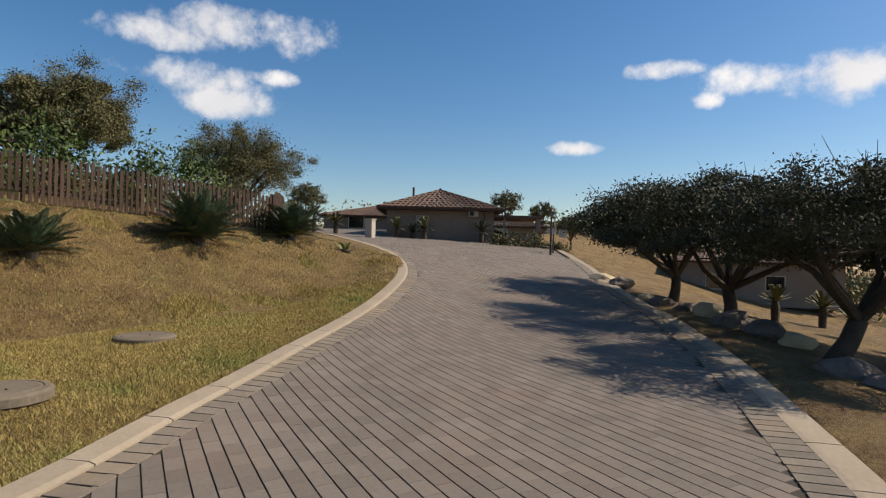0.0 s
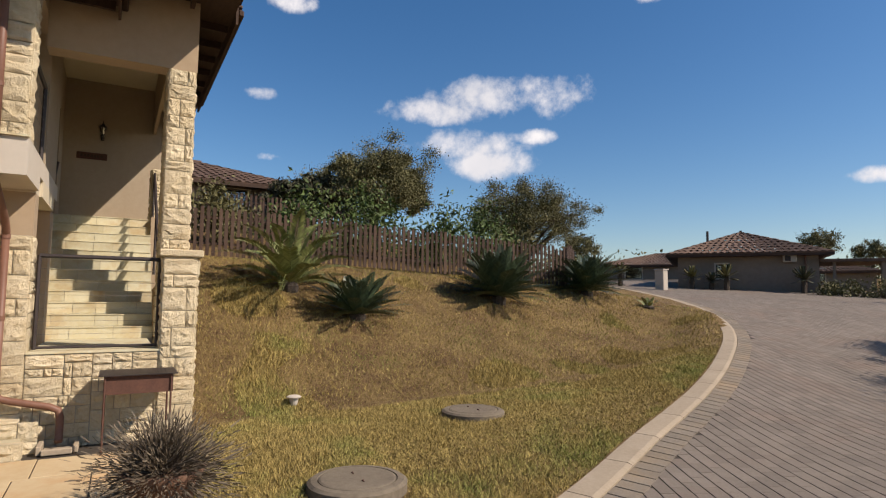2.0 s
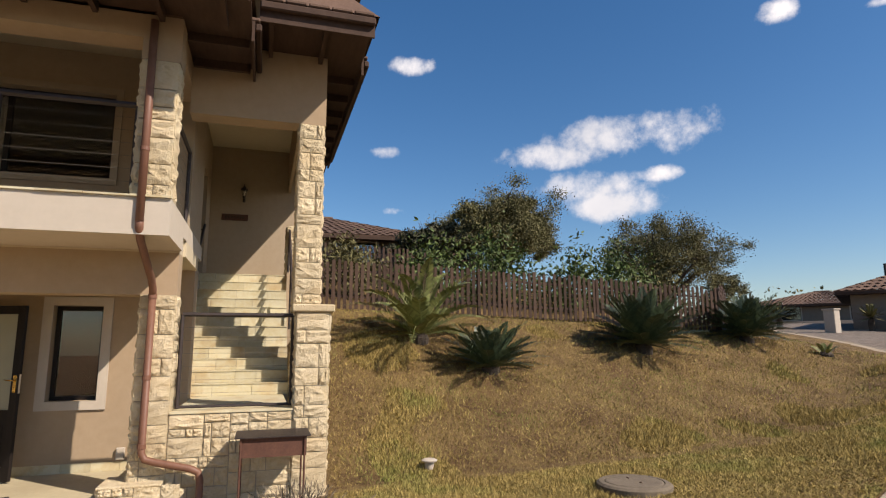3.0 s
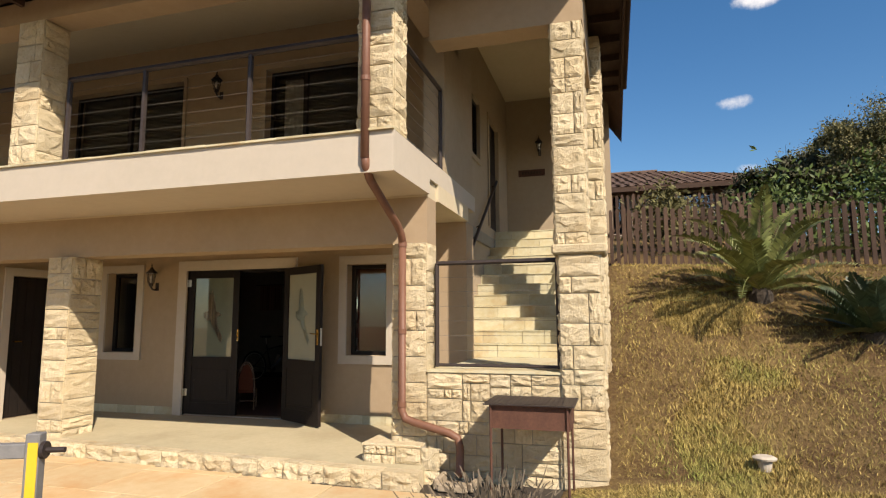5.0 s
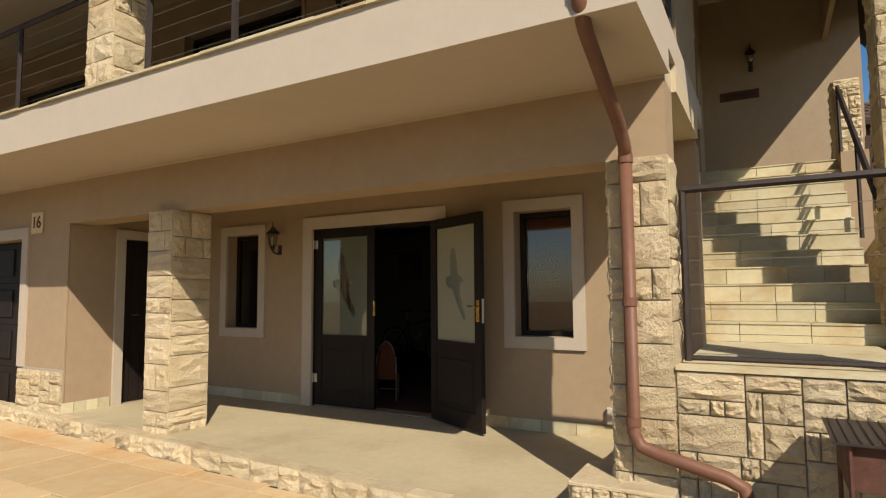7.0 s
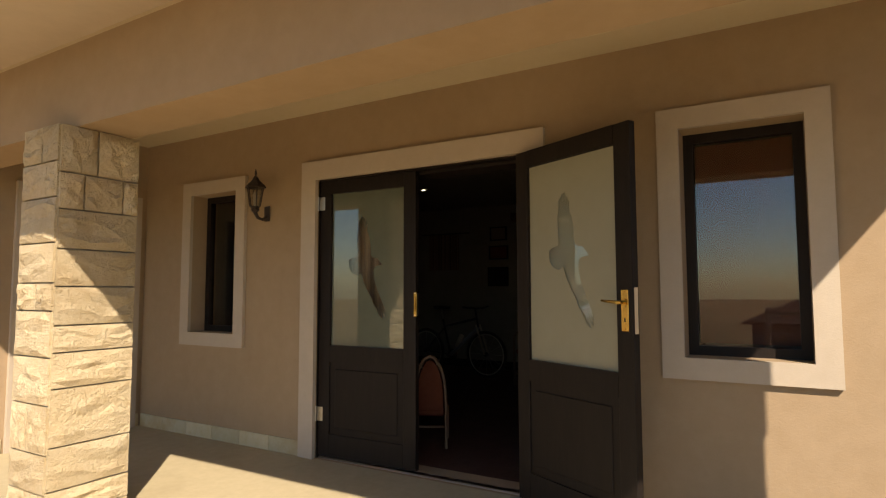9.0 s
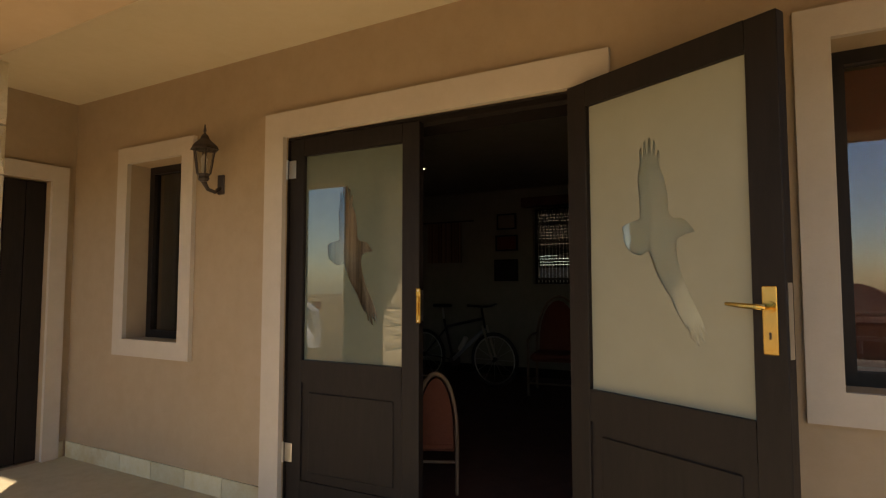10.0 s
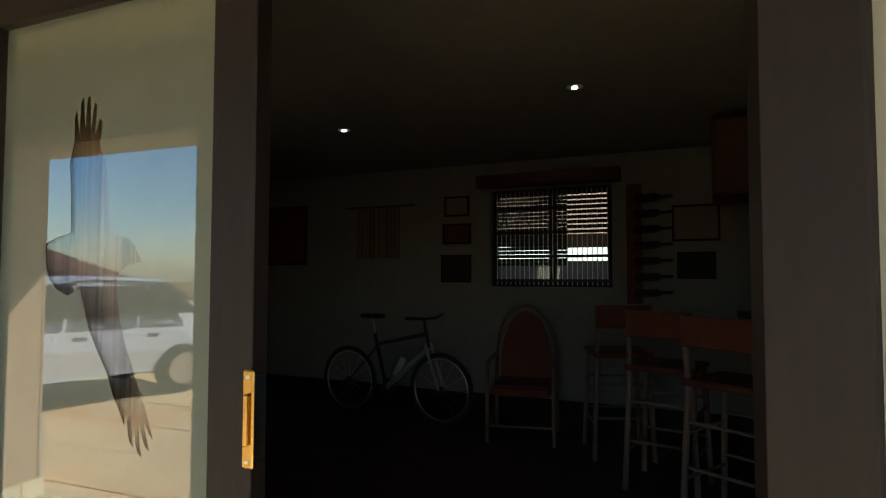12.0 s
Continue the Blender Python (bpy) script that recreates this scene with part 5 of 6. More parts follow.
def tree(at, centre, radii, leaf_mat, leaves, leaf, label, seed, fork=0.9, trunk=0.16, limbs=7, lean=(0, 0), flat=False, group="", name="tree", airy=0.35, clumps=190):
    rs = np.random.RandomState(seed)
    t = thing(name, (0, 0, 0), label, "tree", group)
    x, y = at
    z = land_z(x, y) - 0.1
    base, top = Vector((x, y, z)), Vector((x + lean[0], y + lean[1], z + fork))
    c, r = Vector(centre), radii
    bm = bmesh.new()
    tube(bm, [base, base.lerp(top, .15), base.lerp(top, .6) + Vector((.03, -.03, 0)), top], [trunk * 1.35, trunk, trunk * .85, trunk * .8], 10)
    part("trunk", bm, BARK, t, smooth=True)
    limb = bmesh.new()
    tips = []
    for k in range(limbs):
        a = 2 * math.pi * k / limbs + rs.uniform(-.3, .3)
        e = rs.uniform(.15, .95)
        end = c + Vector((math.cos(a) * r[0] * .7 * (1.1 - .4 * e), math.sin(a) * r[1] * .7 * (1.1 - .4 * e), r[2] * (e * 1.1 - .35)))
        mid = top.lerp(end, .45) + Vector((rs.uniform(-.2, .2), rs.uniform(-.2, .2), rs.uniform(-.1, .25)))
        part("limb", tubes([top, mid, end], [trunk * .55, trunk * .34, trunk * .14], 6), BARK, t)
        for j in range(7):
            f = rs.uniform(.3, 1)
            s0 = mid.lerp(end, f)
            d = Vector(rs.normal(0, 1, 3))
            d.z = abs(d.z) * .6
            s1 = s0 + Vector((d.x * r[0] * .25, d.y * r[1] * .25, d.z * r[2] * .4))
            tube(limb, [s0, s0.lerp(s1, .5) + Vector(rs.normal(0, .05, 3)), s1], [trunk * .14, trunk * .09, trunk * .03], 4, cap=False)
            tips.append(s1)
    tagged(part("branchwork", limb, BARK, t), kind="stuff")
    # leaf clumps fill an uneven shell
    centres = [np.array(p) for p in tips]
    while len(centres) < clumps:
        d = rs.normal(0, 1, 3)
        d /= np.linalg.norm(d)
        if d[2] < -.45:
            continue
        q = rs.uniform(.25, 1.0) ** .5
        lump = 1 + .22 * noise.noise(Vector((d[0] * 2 + seed, d[1] * 2, d[2] * 2)))
        centres.append(np.array(c) + d * np.array(r) * q * lump * .92)
    centres = np.array(centres)
    keep = rs.uniform(0, 1, len(centres)) > airy * .4
    centres = centres[keep]
    idx = rs.randint(0, len(centres), leaves)
    spread = np.array([r[0] * .085, r[1] * .085, r[2] * .085]) * rs.uniform(.5, 1.3, (len(centres), 1))[idx]
    pts = centres[idx] + rs.normal(0, 1, (leaves, 3)) * spread
    co, lo = leaf_cloud(pts, leaf, rs, .45)
    array_object("crown", co, lo, 4, leaf_mat, t)
    twig = rs.randint(0, len(centres), 260)
    tb = bmesh.new()
    for k in twig:
        p = Vector(centres[k])
        o = (p - c).normalized()
        q = p + Vector((o.x, o.y, o.z + .3)) * rs.uniform(.15, .4) + Vector(rs.normal(0, .1, 3))
        tube(tb, [p, q], [.010, .004], 3, cap=False)
    tagged(part("branchwork", tb, BARK, t), kind="stuff")
    return t


THORN = "thorn trees beside the road"
tree((-3.7, 17.6), (-3.9, 17.4, 2.2), (2.8, 2.8, 1.25), LEAFDARK, 64000, 0.040, "dark flat-topped thorn tree beside the road", 1, fork=.8, lean=(.05, .1), group=THORN)
tree((-1.6, 14.2), (-1.5, 14.0, 2.1), (2.8, 2.8, 1.25), LEAFDARK, 64000, 0.036, "dense dark thorn tree with a forked trunk", 2, fork=.8, lean=(-.1, .1), group=THORN)
tree((0.35, 10.2), (0.95, 10.2, 1.85), (2.2, 2.2, 1.15), LEAFDARK, 60000, 0.028, "leaning thorn tree casting shade on the road", 3, fork=.8, lean=(.35, .15), group=THORN)
tree((2.6, 13.5), (2.9, 13.5, 1.9), (2.6, 2.6, 1.1), LEAFDARK, 26000, 0.06, "dark thorn tree set back from the road", 4, fork=.7, group=THORN)
tree((-20.8, 8.2), (-20.8, 8.1, 5.45), (2.1, 2.3, 1.6), LEAFGREY, 110000, 0.036, "large grey green tree behind the picket fence", 5, fork=1.3, trunk=.2, airy=.1, clumps=240)
tree((-20.9, 6.0), (-20.9, 6.0, 4.75), (1.6, 1.7, 1.0), LEAFDARK, 22000, 0.065, "darker spreading bush beside the large tree", 7, fork=.7, trunk=.13, airy=.2, clumps=120)
tree((-19.5, 14.1), (-19.6, 14.2, 4.55), (2.4, 2.5, 1.75), LEAFGREY, 60000, 0.033, "thin open grey tree behind the end of the fence", 6, fork=.8, trunk=.16, limbs=11, airy=.4)


def shrub(at, r, h, mat, n, leaf, label, seed, name="shrub", group="", zoff=0.0):
    rs = np.random.RandomState(seed)
    t = thing(name, (0, 0, 0), label, "shrub", group)
    x, y = at
    z = land_z(x, y) + zoff
    bm = bmesh.new()
    cs = []
    for k in range(22):
        a, e = rs.uniform(0, 6.28), rs.uniform(.1, 1.45)
        d = Vector((math.cos(a) * math.cos(e) * r, math.sin(a) * math.cos(e) * r, math.sin(e) * h)) * rs.uniform(.5, .95)
        tube(bm, [Vector((x, y, z - .05)), Vector((x, y, z)) + d * .5 + Vector((0, 0, .05)), Vector((x, y, z)) + d], [.02, .012, .004], 4, cap=False)
        cs.append(np.array((x, y, z)) + np.array(d))
    part("stems", bm, BARK, t)
    cs = np.array(cs)
    idx = rs.randint(0, len(cs), n)
    co, lo = leaf_cloud(cs[idx] + rs.normal(0, 1, (n, 3)) * np.array([r, r, h]) * .2, leaf, rs, .4)
    co[:, 2] = np.maximum(co[:, 2], z)
    array_object("foliage", co, lo, 4, mat, t)


for k, (x, y, r, h, m) in enumerate([(-16.4, 4.6, 1.3, 1.7, LEAFGREEN), (-17.0, 6.6, 1.3, 1.9, LEAFGREEN), (-16.6, 8.6, 1.2, 1.6, LEAFGREEN), (-17.5, 10.8, 1.3, 1.9, LEAFGREEN), (-17.5, 2.4, 1.2, 1.3, LEAFGREY), (-18.0, 12.7, 1.2, 1.5, LEAFGREY), (-16.2, 13.2, 1.0, 0.9, LEAFGREY)]):
    shrub((x, y), r, h, m, 2600, .07, "leafy green shrub behind the picket fence" if m is LEAFGREEN else "dull grey green shrub behind the fence", 20 + k, group="shrubs behind the fence")


def cycad(at, fronds, length, mat, label, seed, droop=0.5, up=0.9, pairs=34, leaflet=.13, trunk=.18):
    rs = np.random.RandomState(seed)
    t = thing("cycad", (0, 0, 0), label, "cycad", "cycads on the bank")
    x, y = at
    z = land_z(x, y)
    part("trunk", lathe([(.16, -.1), (.17, trunk * .6), (.12, trunk + .05), (.03, trunk + .12)], 12, (x, y, z)), BARK, t)
    for k in range(fronds):
        a = k * 2.39996 + rs.uniform(-.15, .15)
        e = -.02 + up * (1 - (k / fronds)) ** .9 * 1.4
        e = min(1.45, e + rs.uniform(-.08, .08))
        L = length * rs.uniform(.85, 1.1)
        h = np.array([math.cos(a), math.sin(a), 0])
        side = np.array([-math.sin(a), math.cos(a), 0])
        n = pairs
        co, lo = [], []
        pos = np.array([x, y, z + trunk]) + h * .06
        ang = e
        prev = None
        for i in range(n + 1):
            f = i / n
            d = h * math.cos(ang) + np.array([0, 0, math.sin(ang)])
            up_v = -h * math.sin(ang) + np.array([0, 0, math.cos(ang)])
            if prev is not None:
                w = .012 * (1 - f) + .003
                k0 = len(co)
                co += [prev - side * w, prev + side * w, pos + side * w * .9, pos - side * w * .9]
                lo += [k0, k0 + 1, k0 + 2, k0 + 3]
            if i > 2:
                ll = leaflet * (math.sin(math.pi * min(1, (f * .92 + .08))) ** .6) * (1.05 if f < .8 else .9)
                for s in (-1, 1):
                    ld = side * s * .78 + d * .5 + up_v * .30 + rs.normal(0, .05, 3)
                    ld /= np.linalg.norm(ld)
                    wv = d * (.026 if mat is CYCADY else .021) + up_v * .010
                    k0 = len(co)
                    tip = pos + ld * ll
                    midp = pos + ld * ll * .5
                    co += [pos - wv * .6, midp - wv, tip, midp + wv]
                    lo += [k0, k0 + 1, k0 + 2, k0 + 3]
            prev = pos
            pos = pos + d * (L / n)
            ang -= droop * 1.6 / n * (0.4 + f)
        co = np.array(co)
        co[:, 2] = np.maximum(co[:, 2], z - .02)
        array_object("frond", co, lo, 4, mat, t)
    return t


cycad((-12.7, 3.15), 34, 1.7, CYCADY, "large yellow green cycad with long arching fronds", 31, droop=.75, up=.95, pairs=44, leaflet=.2, trunk=.12)
cycad((-11.55, 4.15), 44, 1.0, CYCADM, "small dark green cycad on the slope", 32, droop=.25, up=.8, pairs=34, leaflet=.16, trunk=.06)
cycad((-12.4, 8.0), 90, 1.32, CYCADM, "big dense dark cycad on the slope", 33, droop=.25, up=.95, pairs=38, leaflet=.2, trunk=.15)
cycad((-13.2, 11.5), 80, 1.2, CYCADM, "round dark cycad beside the fence end", 34, droop=.35, up=.9, pairs=34, leaflet=.2, trunk=.1)
cycad((-12.4, 13.0), 9, .35, CYCADY, "tiny bright green plant on the verge", 35, droop=.3, up=.9, pairs=12, leaflet=.08, trunk=.02)


def aloe(at, r, label, seed, z=None, n=46, mat=None):
    rs = np.random.RandomState(seed)
    t = thing("aloe", (0, 0, 0), label, "aloe", "aloes along the road")
    x, y = at
    z = land_z(x, y) if z is None else z
    part("stem", lathe([(.10, -.1), (.12, r * .5), (.05, r * .8)], 8, (x, y, z)), BARK, t)
    co, lo = [], []
    for k in range(n):
        a, e = k * 2.4, rs.uniform(-.3, 1.4)
        d = np.array([math.cos(a) * math.cos(e), math.sin(a) * math.cos(e), math.sin(e)])
        s = np.array([-math.sin(a), math.cos(a), 0]) * .05
        p = np.array([x, y, z + r * .7])
        q = p + d * r * .6
        e2 = p + d * r + np.array([0, 0, -.12 * r])
        k0 = len(co)
        co += [p - s, p + s, q + s * .7, q - s * .7, e2]
        lo += [k0, k0 + 1, k0 + 2, k0 + 3, k0 + 3, k0 + 2, k0 + 4, k0 + 4]
    co = np.array(co)
    array_object("leaves", co, lo, 4, mat or LEAFGREY, t)


# grass
def build_grass():
    rs = np.random.RandomState(9)
    co = []
    n = 0
    while n < 210000:
        x, y = rs.uniform(-14.6, -3.8), rs.uniform(0.66, 14)
        if rs.uniform() > 1.0 / (1 + 0.05 * max(0, math.hypot(x + 3.5, y - 1.5) - 3) ** 1.6):
            continue
        if x > kerb_x(y) - 0.31 * math.hypot(1, (kerb_x(y + .2) - kerb_x(y - .2)) / .4) or math.hypot(x + 5.62, y - 1.93) < .43 or math.hypot(x + 7.38, y - 4.15) < .42:
            continue
        if x < -8.4 and y < 1.05:
            continue
        patch = noise.noise(Vector((x * .7, y * .7, 7)))
        if x < -8.6 and patch < .25 and rs.uniform() < .80:
            continue
        far = 1 + 0.10 * math.hypot(x + 3.5, y - 1.5)
        z = land_z(x, y)
        a = rs.uniform(0, 6.28)
        w, h = .004 * far, rs.uniform(.010, .036) * (far ** .3) * (1.25 + patch) * (1.15 if x < -9 else 1.0)
        dx, dy = rs.normal(0, .026, 2)
        co += [(x - math.cos(a) * w, y - math.sin(a) * w, z - .004), (x + math.cos(a) * w, y + math.sin(a) * w, z - .004), (x + dx, y + dy, z + h)]
        n += 1
    array_object("grass", co, np.arange(len(co)), 3, GRASSM, None, label="short dry yellow green lawn grass", kind="stuff")


build_grass()


# ---- fences ----
def picket_fence(line, height, gap, label, seed, wide=.072):
    rs = random.Random(seed)
    t = thing("fence", (0, 0, 0), label, "fence")
    pts = [Vector((*p, 0)) for p in line]
    for a, b in zip(pts, pts[1:]):
        L = (b - a).length
        d = (b - a) / L
        nrm = Vector((-d.y, d.x, 0))
        if nrm.x < 0:
            nrm = -nrm
        za, zb = land_z(a.x, a.y), land_z(b.x, b.y)
        k = 0.0
        while k < L:
            p = a + d * k
            z = land_z(p.x, p.y)
            h = height + rs.uniform(-.05, .05)
            w = wide * rs.uniform(.8, 1.1)
            bm = bmesh.new()
            pr = [(-w / 2, .04), (w / 2, .04), (w / 2, h - .03), (w / 4, h), (-w / 4, h), (-w / 2, h - .03)]
            f = [bm.verts.new(p + d * u + nrm * .012 + Vector((0, 0, z + v))) for u, v in pr]
            g = [bm.verts.new(p + d * u - nrm * .012 + Vector((0, 0, z + v))) for u, v in pr]
            bm.faces.new(f)
            bm.faces.new(g[::-1])
            for i in range(6):
                bm.faces.new((f[i], g[i], g[(i + 1) % 6], f[(i + 1) % 6]))
            bmesh.ops.recalc_face_normals(bm, faces=bm.faces)
            o = part("picket", bm, FENCEWOOD, t)
            k += gap * rs.uniform(.94, 1.06)
        for fr in (.28, .8):
            n = max(2, int(L / 1.5))
            q = [a + d * L * i / n + Vector((0, 0, land_z(*(a + d * L * i / n).xy) + height * fr)) - nrm * .03 for i in range(n + 1)]
            part("rail", tubes(q, .03, 4), FENCEWOOD, t)
        n = max(1, int(L / 1.8))
        for i in range(n + 1):
            p = a + d * L * i / n - nrm * .07
            z = land_z(p.x, p.y)
            part("post", tubes([p + Vector((0, 0, z - .1)), p + Vector((0, 0, z + height * .95))], .045, 8), FENCEWOOD, t)


picket_fence([(-14.7, -0.2), (-14.6, 1.4), (-14.35, 5.0), (-14.15, 8.0), (-13.7, 11.2)], 1.1, .128, "weathered brown picket fence along the top of the bank", 1)
picket_fence([(-13.7, 11.2), (-15.4, 13.0)], 1.1, .128, "weathered brown picket fence turning up the hill", 2)
picket_fence([(-20.0, -1.0), (-19.6, 4.0), (-19.6, 7.5)], 1.25, .14, "dark picket fence in front of the upper house", 3)


# ---- other houses ----
def tile_roof(parent, corners, mat=None, w=.28, h=.36):
    """Overlapping roof tiles on a sloping face: corners eave-left, eave-right, top-right, top-left."""
    a, b, c, d = [Vector(p) for p in corners]
    nrm = (b - a).cross(d - a).normalized()
    if nrm.z < 0:
        nrm = -nrm
    co, lo = [], []
    rows = max(1, int(((a + b) / 2 - (c + d) / 2).length / h))
    rs = random.Random(3)
    for r in range(rows):
        f0, f1 = r / rows, (r + 1.12) / rows
        l0, r0, l1, r1 = a.lerp(d, f0), b.lerp(c, f0), a.lerp(d, min(1, f1)), b.lerp(c, min(1, f1))
        n = max(1, round((r0 - l0).length / w))
        for k in range(n):
            u0, u1 = k / n, (k + 1) / n
            p = [l0.lerp(r0, u0), l0.lerp(r0, u1), l1.lerp(r1, u1), l1.lerp(r1, u0)]
            m0, m1 = (p[0] + p[1]) / 2 + nrm * .075, (p[2] + p[3]) / 2 + nrm * .045
            lift = nrm * rs.uniform(0, .008)
            k0 = len(co)
            co += [p[0] + nrm * .03 + lift, m0 + lift, m1 + lift, p[3] + lift, p[1] + nrm * .03 + lift, p[2] + lift, p[0] - nrm * .02, p[1] - nrm * .02]
            lo += [k0, k0 + 1, k0 + 2, k0 + 3, k0 + 1, k0 + 4, k0 + 5, k0 + 2, k0, k0 + 6, k0 + 7, k0 + 4]
    array_object("roof_tiles", [tuple(v) for v in co], lo, 4, mat or ROOF, parent)


def hip_house(origin, turn, L, D, z0, ze, zr, label, over=.5, windows=(), extra=None, ridge=.5):
    """A house in its own frame: front wall along x from 0 to L, depth to D."""
    t = thing("house", (0, 0, 0), label, "house")
    m = pose(origin[0], origin[1], 0, 0, 0, turn)

    def T(x, y, z):
        return m @ Vector((x, y, z))

    def put(nm, bm, mat):
        bmesh.ops.transform(bm, matrix=m, verts=bm.verts)
        return part(nm, bm, mat, t)
    bm = bmesh.new()
    wall_y(bm, 0, .25, 0, L, z0, ze + .05, [(wx, wx + ww, wz, wz + wh) for wx, ww, wz, wh in windows])
    box(bm, 0, .25, .25, D, z0, ze + .05)
    box(bm, L - .25, L, .25, D, z0, ze + .05)
    box(bm, .25, L - .25, D - .25, D, z0, ze + .05)
    put("wall", bm, HOUSEWALL)
    for wx, ww, wz, wh in windows:
        wn = put("window", one_box(wx + .04, wx + ww - .04, .10, .13, wz + .04, wz + wh - .04), PANE)
        fr = bmesh.new()
        for b in ((wx - .07, wx, -.03, 0, wz - .07, wz + wh + .07), (wx + ww, wx + ww + .07, -.03, 0, wz - .07, wz + wh + .07), (wx, wx + ww, -.03, 0, wz - .07, wz), (wx, wx + ww, -.03, 0, wz + wh, wz + wh + .07)):
            box(fr, *b)
        put("window_frame", fr, TRIM)
        # dark colour gives the gloom inside the house
        put("blackout", one_box(wx, wx + ww, .26, .28, wz, wz + wh), DARK)
    o = over
    half = min(L, D) / 2
    if L > D:
        r0, r1 = (half, D / 2), (L - half, D / 2)
    else:
        r0, r1 = (L / 2, half), (L / 2, D - half)
    if L > D:
        tile_roof(t, (T(-o, -o, ze), T(L + o, -o, ze), T(*r1, zr), T(*r0, zr)))
        tile_roof(t, (T(L + o, -o, ze), T(L + o, D + o, ze), T(*r1, zr + .01), T(*r1, zr)))
        tile_roof(t, (T(L + o, D + o, ze), T(-o, D + o, ze), T(*r0, zr), T(*r1, zr)))
        tile_roof(t, (T(-o, D + o, ze), T(-o, -o, ze), T(*r0, zr), T(*r0, zr + .01)))
    else:
        tile_roof(t, (T(-o, -o, ze), T(L + o, -o, ze), T(*r0, zr), T(*r0, zr + .01)))
        tile_roof(t, (T(L + o, -o, ze), T(L + o, D + o, ze), T(*r1, zr), T(*r0, zr)))
        tile_roof(t, (T(L + o, D + o, ze), T(-o, D + o, ze), T(*r1, zr), T(*r1, zr + .01)))
        tile_roof(t, (T(-o, D + o, ze), T(-o, -o, ze), T(*r0, zr), T(*r1, zr)))
    put("soffit", one_box(-o, L + o, -o, D + o, ze - .12, ze - .02), EAVEWOOD)
    put("ridge", tubes([(*r0, zr + .04), (*r1, zr + .04)] if r0 != r1 else [(*r0, zr), (r0[0], r0[1] + .1, zr)], .07, 8), ROOF)
    return t, put


hz = 1.9
ht, put = hip_house((-19.4, 22.9), 36.9, 5.6, 6.4, hz - .6, 3.70, 4.95, "low beige house with a brown hip roof at the bend", windows=[(1.6, .5, 2.62, .62)])
ac = put("air_conditioner", one_box(4.25, 4.75, -.30, 0, 3.30, 3.60, bevel=.02), TRIM)
put("fan_grille", one_box(4.3, 4.52, -.312, -.30, 3.34, 3.56, bevel=.02), RAILM)
put("chimney", tubes([(1.3, 2.2, 4.05), (1.3, 2.2, 5.0)], .06, 8), RAILM)
put("downpipe", tubes([(5.1, -.06, hz), (5.1, -.06, 3.6)], .04, 8), PIPE)
put("porch_roof", one_box(5.6, 8.2, -.2, 3.6, 3.3, 3.42), ROOF)
put("porch_post", one_box(7.8, 8.05, 0, .25, hz - .5, 3.3), HOUSEWALL)
put("porch_post", one_box(6.1, 6.2, 0, .1, hz - .5, 3.3), HOUSEWALL)
ht, put = hip_house((-22.0, -9.0), 90, 15.0, 6.5, 2.4, 5.45, 6.75, "upper neighbouring house with a brown tiled roof", windows=[(8.0, 2.4, 4.1, 1.2), (11.4, 1.6, 4.1, 1.2)])
hip_house((10.0, -27.0), 140, 11, 8, -2.5, .9, 2.9, "neighbouring house with a tiled roof across the driveway", windows=[(2, 1.5, -1, 1.2), (6, 1.5, -1, 1.2)])
ht, put = hip_house((27.0, 5.0), -80, 9, 7, -6.5, -.7, 1.4, "downhill house with a tiled roof and an orange timber deck", windows=[(2, 1.5, -3, 1.5)])
for k in range(8):
    put("deck_slat", one_box(.5 + k * 1.0, .62 + k * 1.0, -2.2, -2.1, -5.5, -.8), POTC)
put("deck_rail", one_box(.4, 8, -2.25, -2.1, -2.4, -2.25), POTC)
for k, (x, y, turn, L, D, b, ze, zr) in enumerate([(-29, 38, 30, 10, 8, 1.6, 3.6, 4.7), (-35, 33, 40, 9, 8, 2.0, 4.2, 5.3), (-10.5, 46, 20, 11, 8, -2, 1.2, 2.6)]):
    hip_house((x, y), turn, L, D, b, ze, zr, "distant house with a brown tiled roof", windows=[(2, 1.2, b + 1.2, 1), (6, 1.2, b + 1.2, 1)])

# meter box, lamps, signs, rocks
t = thing("meter_box", label="white painted box beside the road bend", category="box")
z = land_z(-18.3, 20.6)
part("body", one_box(-18.55, -18.1, 20.35, 20.65, z - .3, z + .95, bevel=.02), TRIM, t)
part("lid", one_box(-18.58, -18.07, 20.32, 20.68, z + .95, z + 1.0, bevel=.01), TRIM, t)


def lamp_post(at, label):
    x, y = at
    z = land_z(x, y)
    t = thing("street_lamp", (0, 0, 0), label, "street lamp")
    part("pole", lathe([(.09, -.1), (.09, .12), (.055, .2), (.045, 1.0), (.035, 1.8)], 12, (x, y, z)), RAILM, t)
    part("lantern", lathe([(.05, 1.8), (.07, 1.84), (.11, 2.05), (.12, 2.07)], 6, (x, y, z)), PANE, t)
    part("cap", lathe([(.15, 2.07), (.08, 2.17), (.02, 2.2), (.01, 2.32)], 6, (x, y, z)), RAILM, t)


lamp_post((-10.6, 24.0), "short black lamp post with a lantern head by the road")
t = thing("street_sign", label="dark sign post with two small white boards", category="sign")
z = land_z(-10.9, 24.9)
part("post", tubes([(-10.9, 24.9, z - .1), (-10.9, 24.9, z + 1.6)], .04, 8), RAILM, t)
part("board", one_box(-11.2, -10.75, 24.83, 24.86, z + 1.0, z + 1.28), TRIM, t)
part("board", one_box(-10.6, -10.25, 24.83, 24.86, z + .85, z + 1.2), TRIM, t)


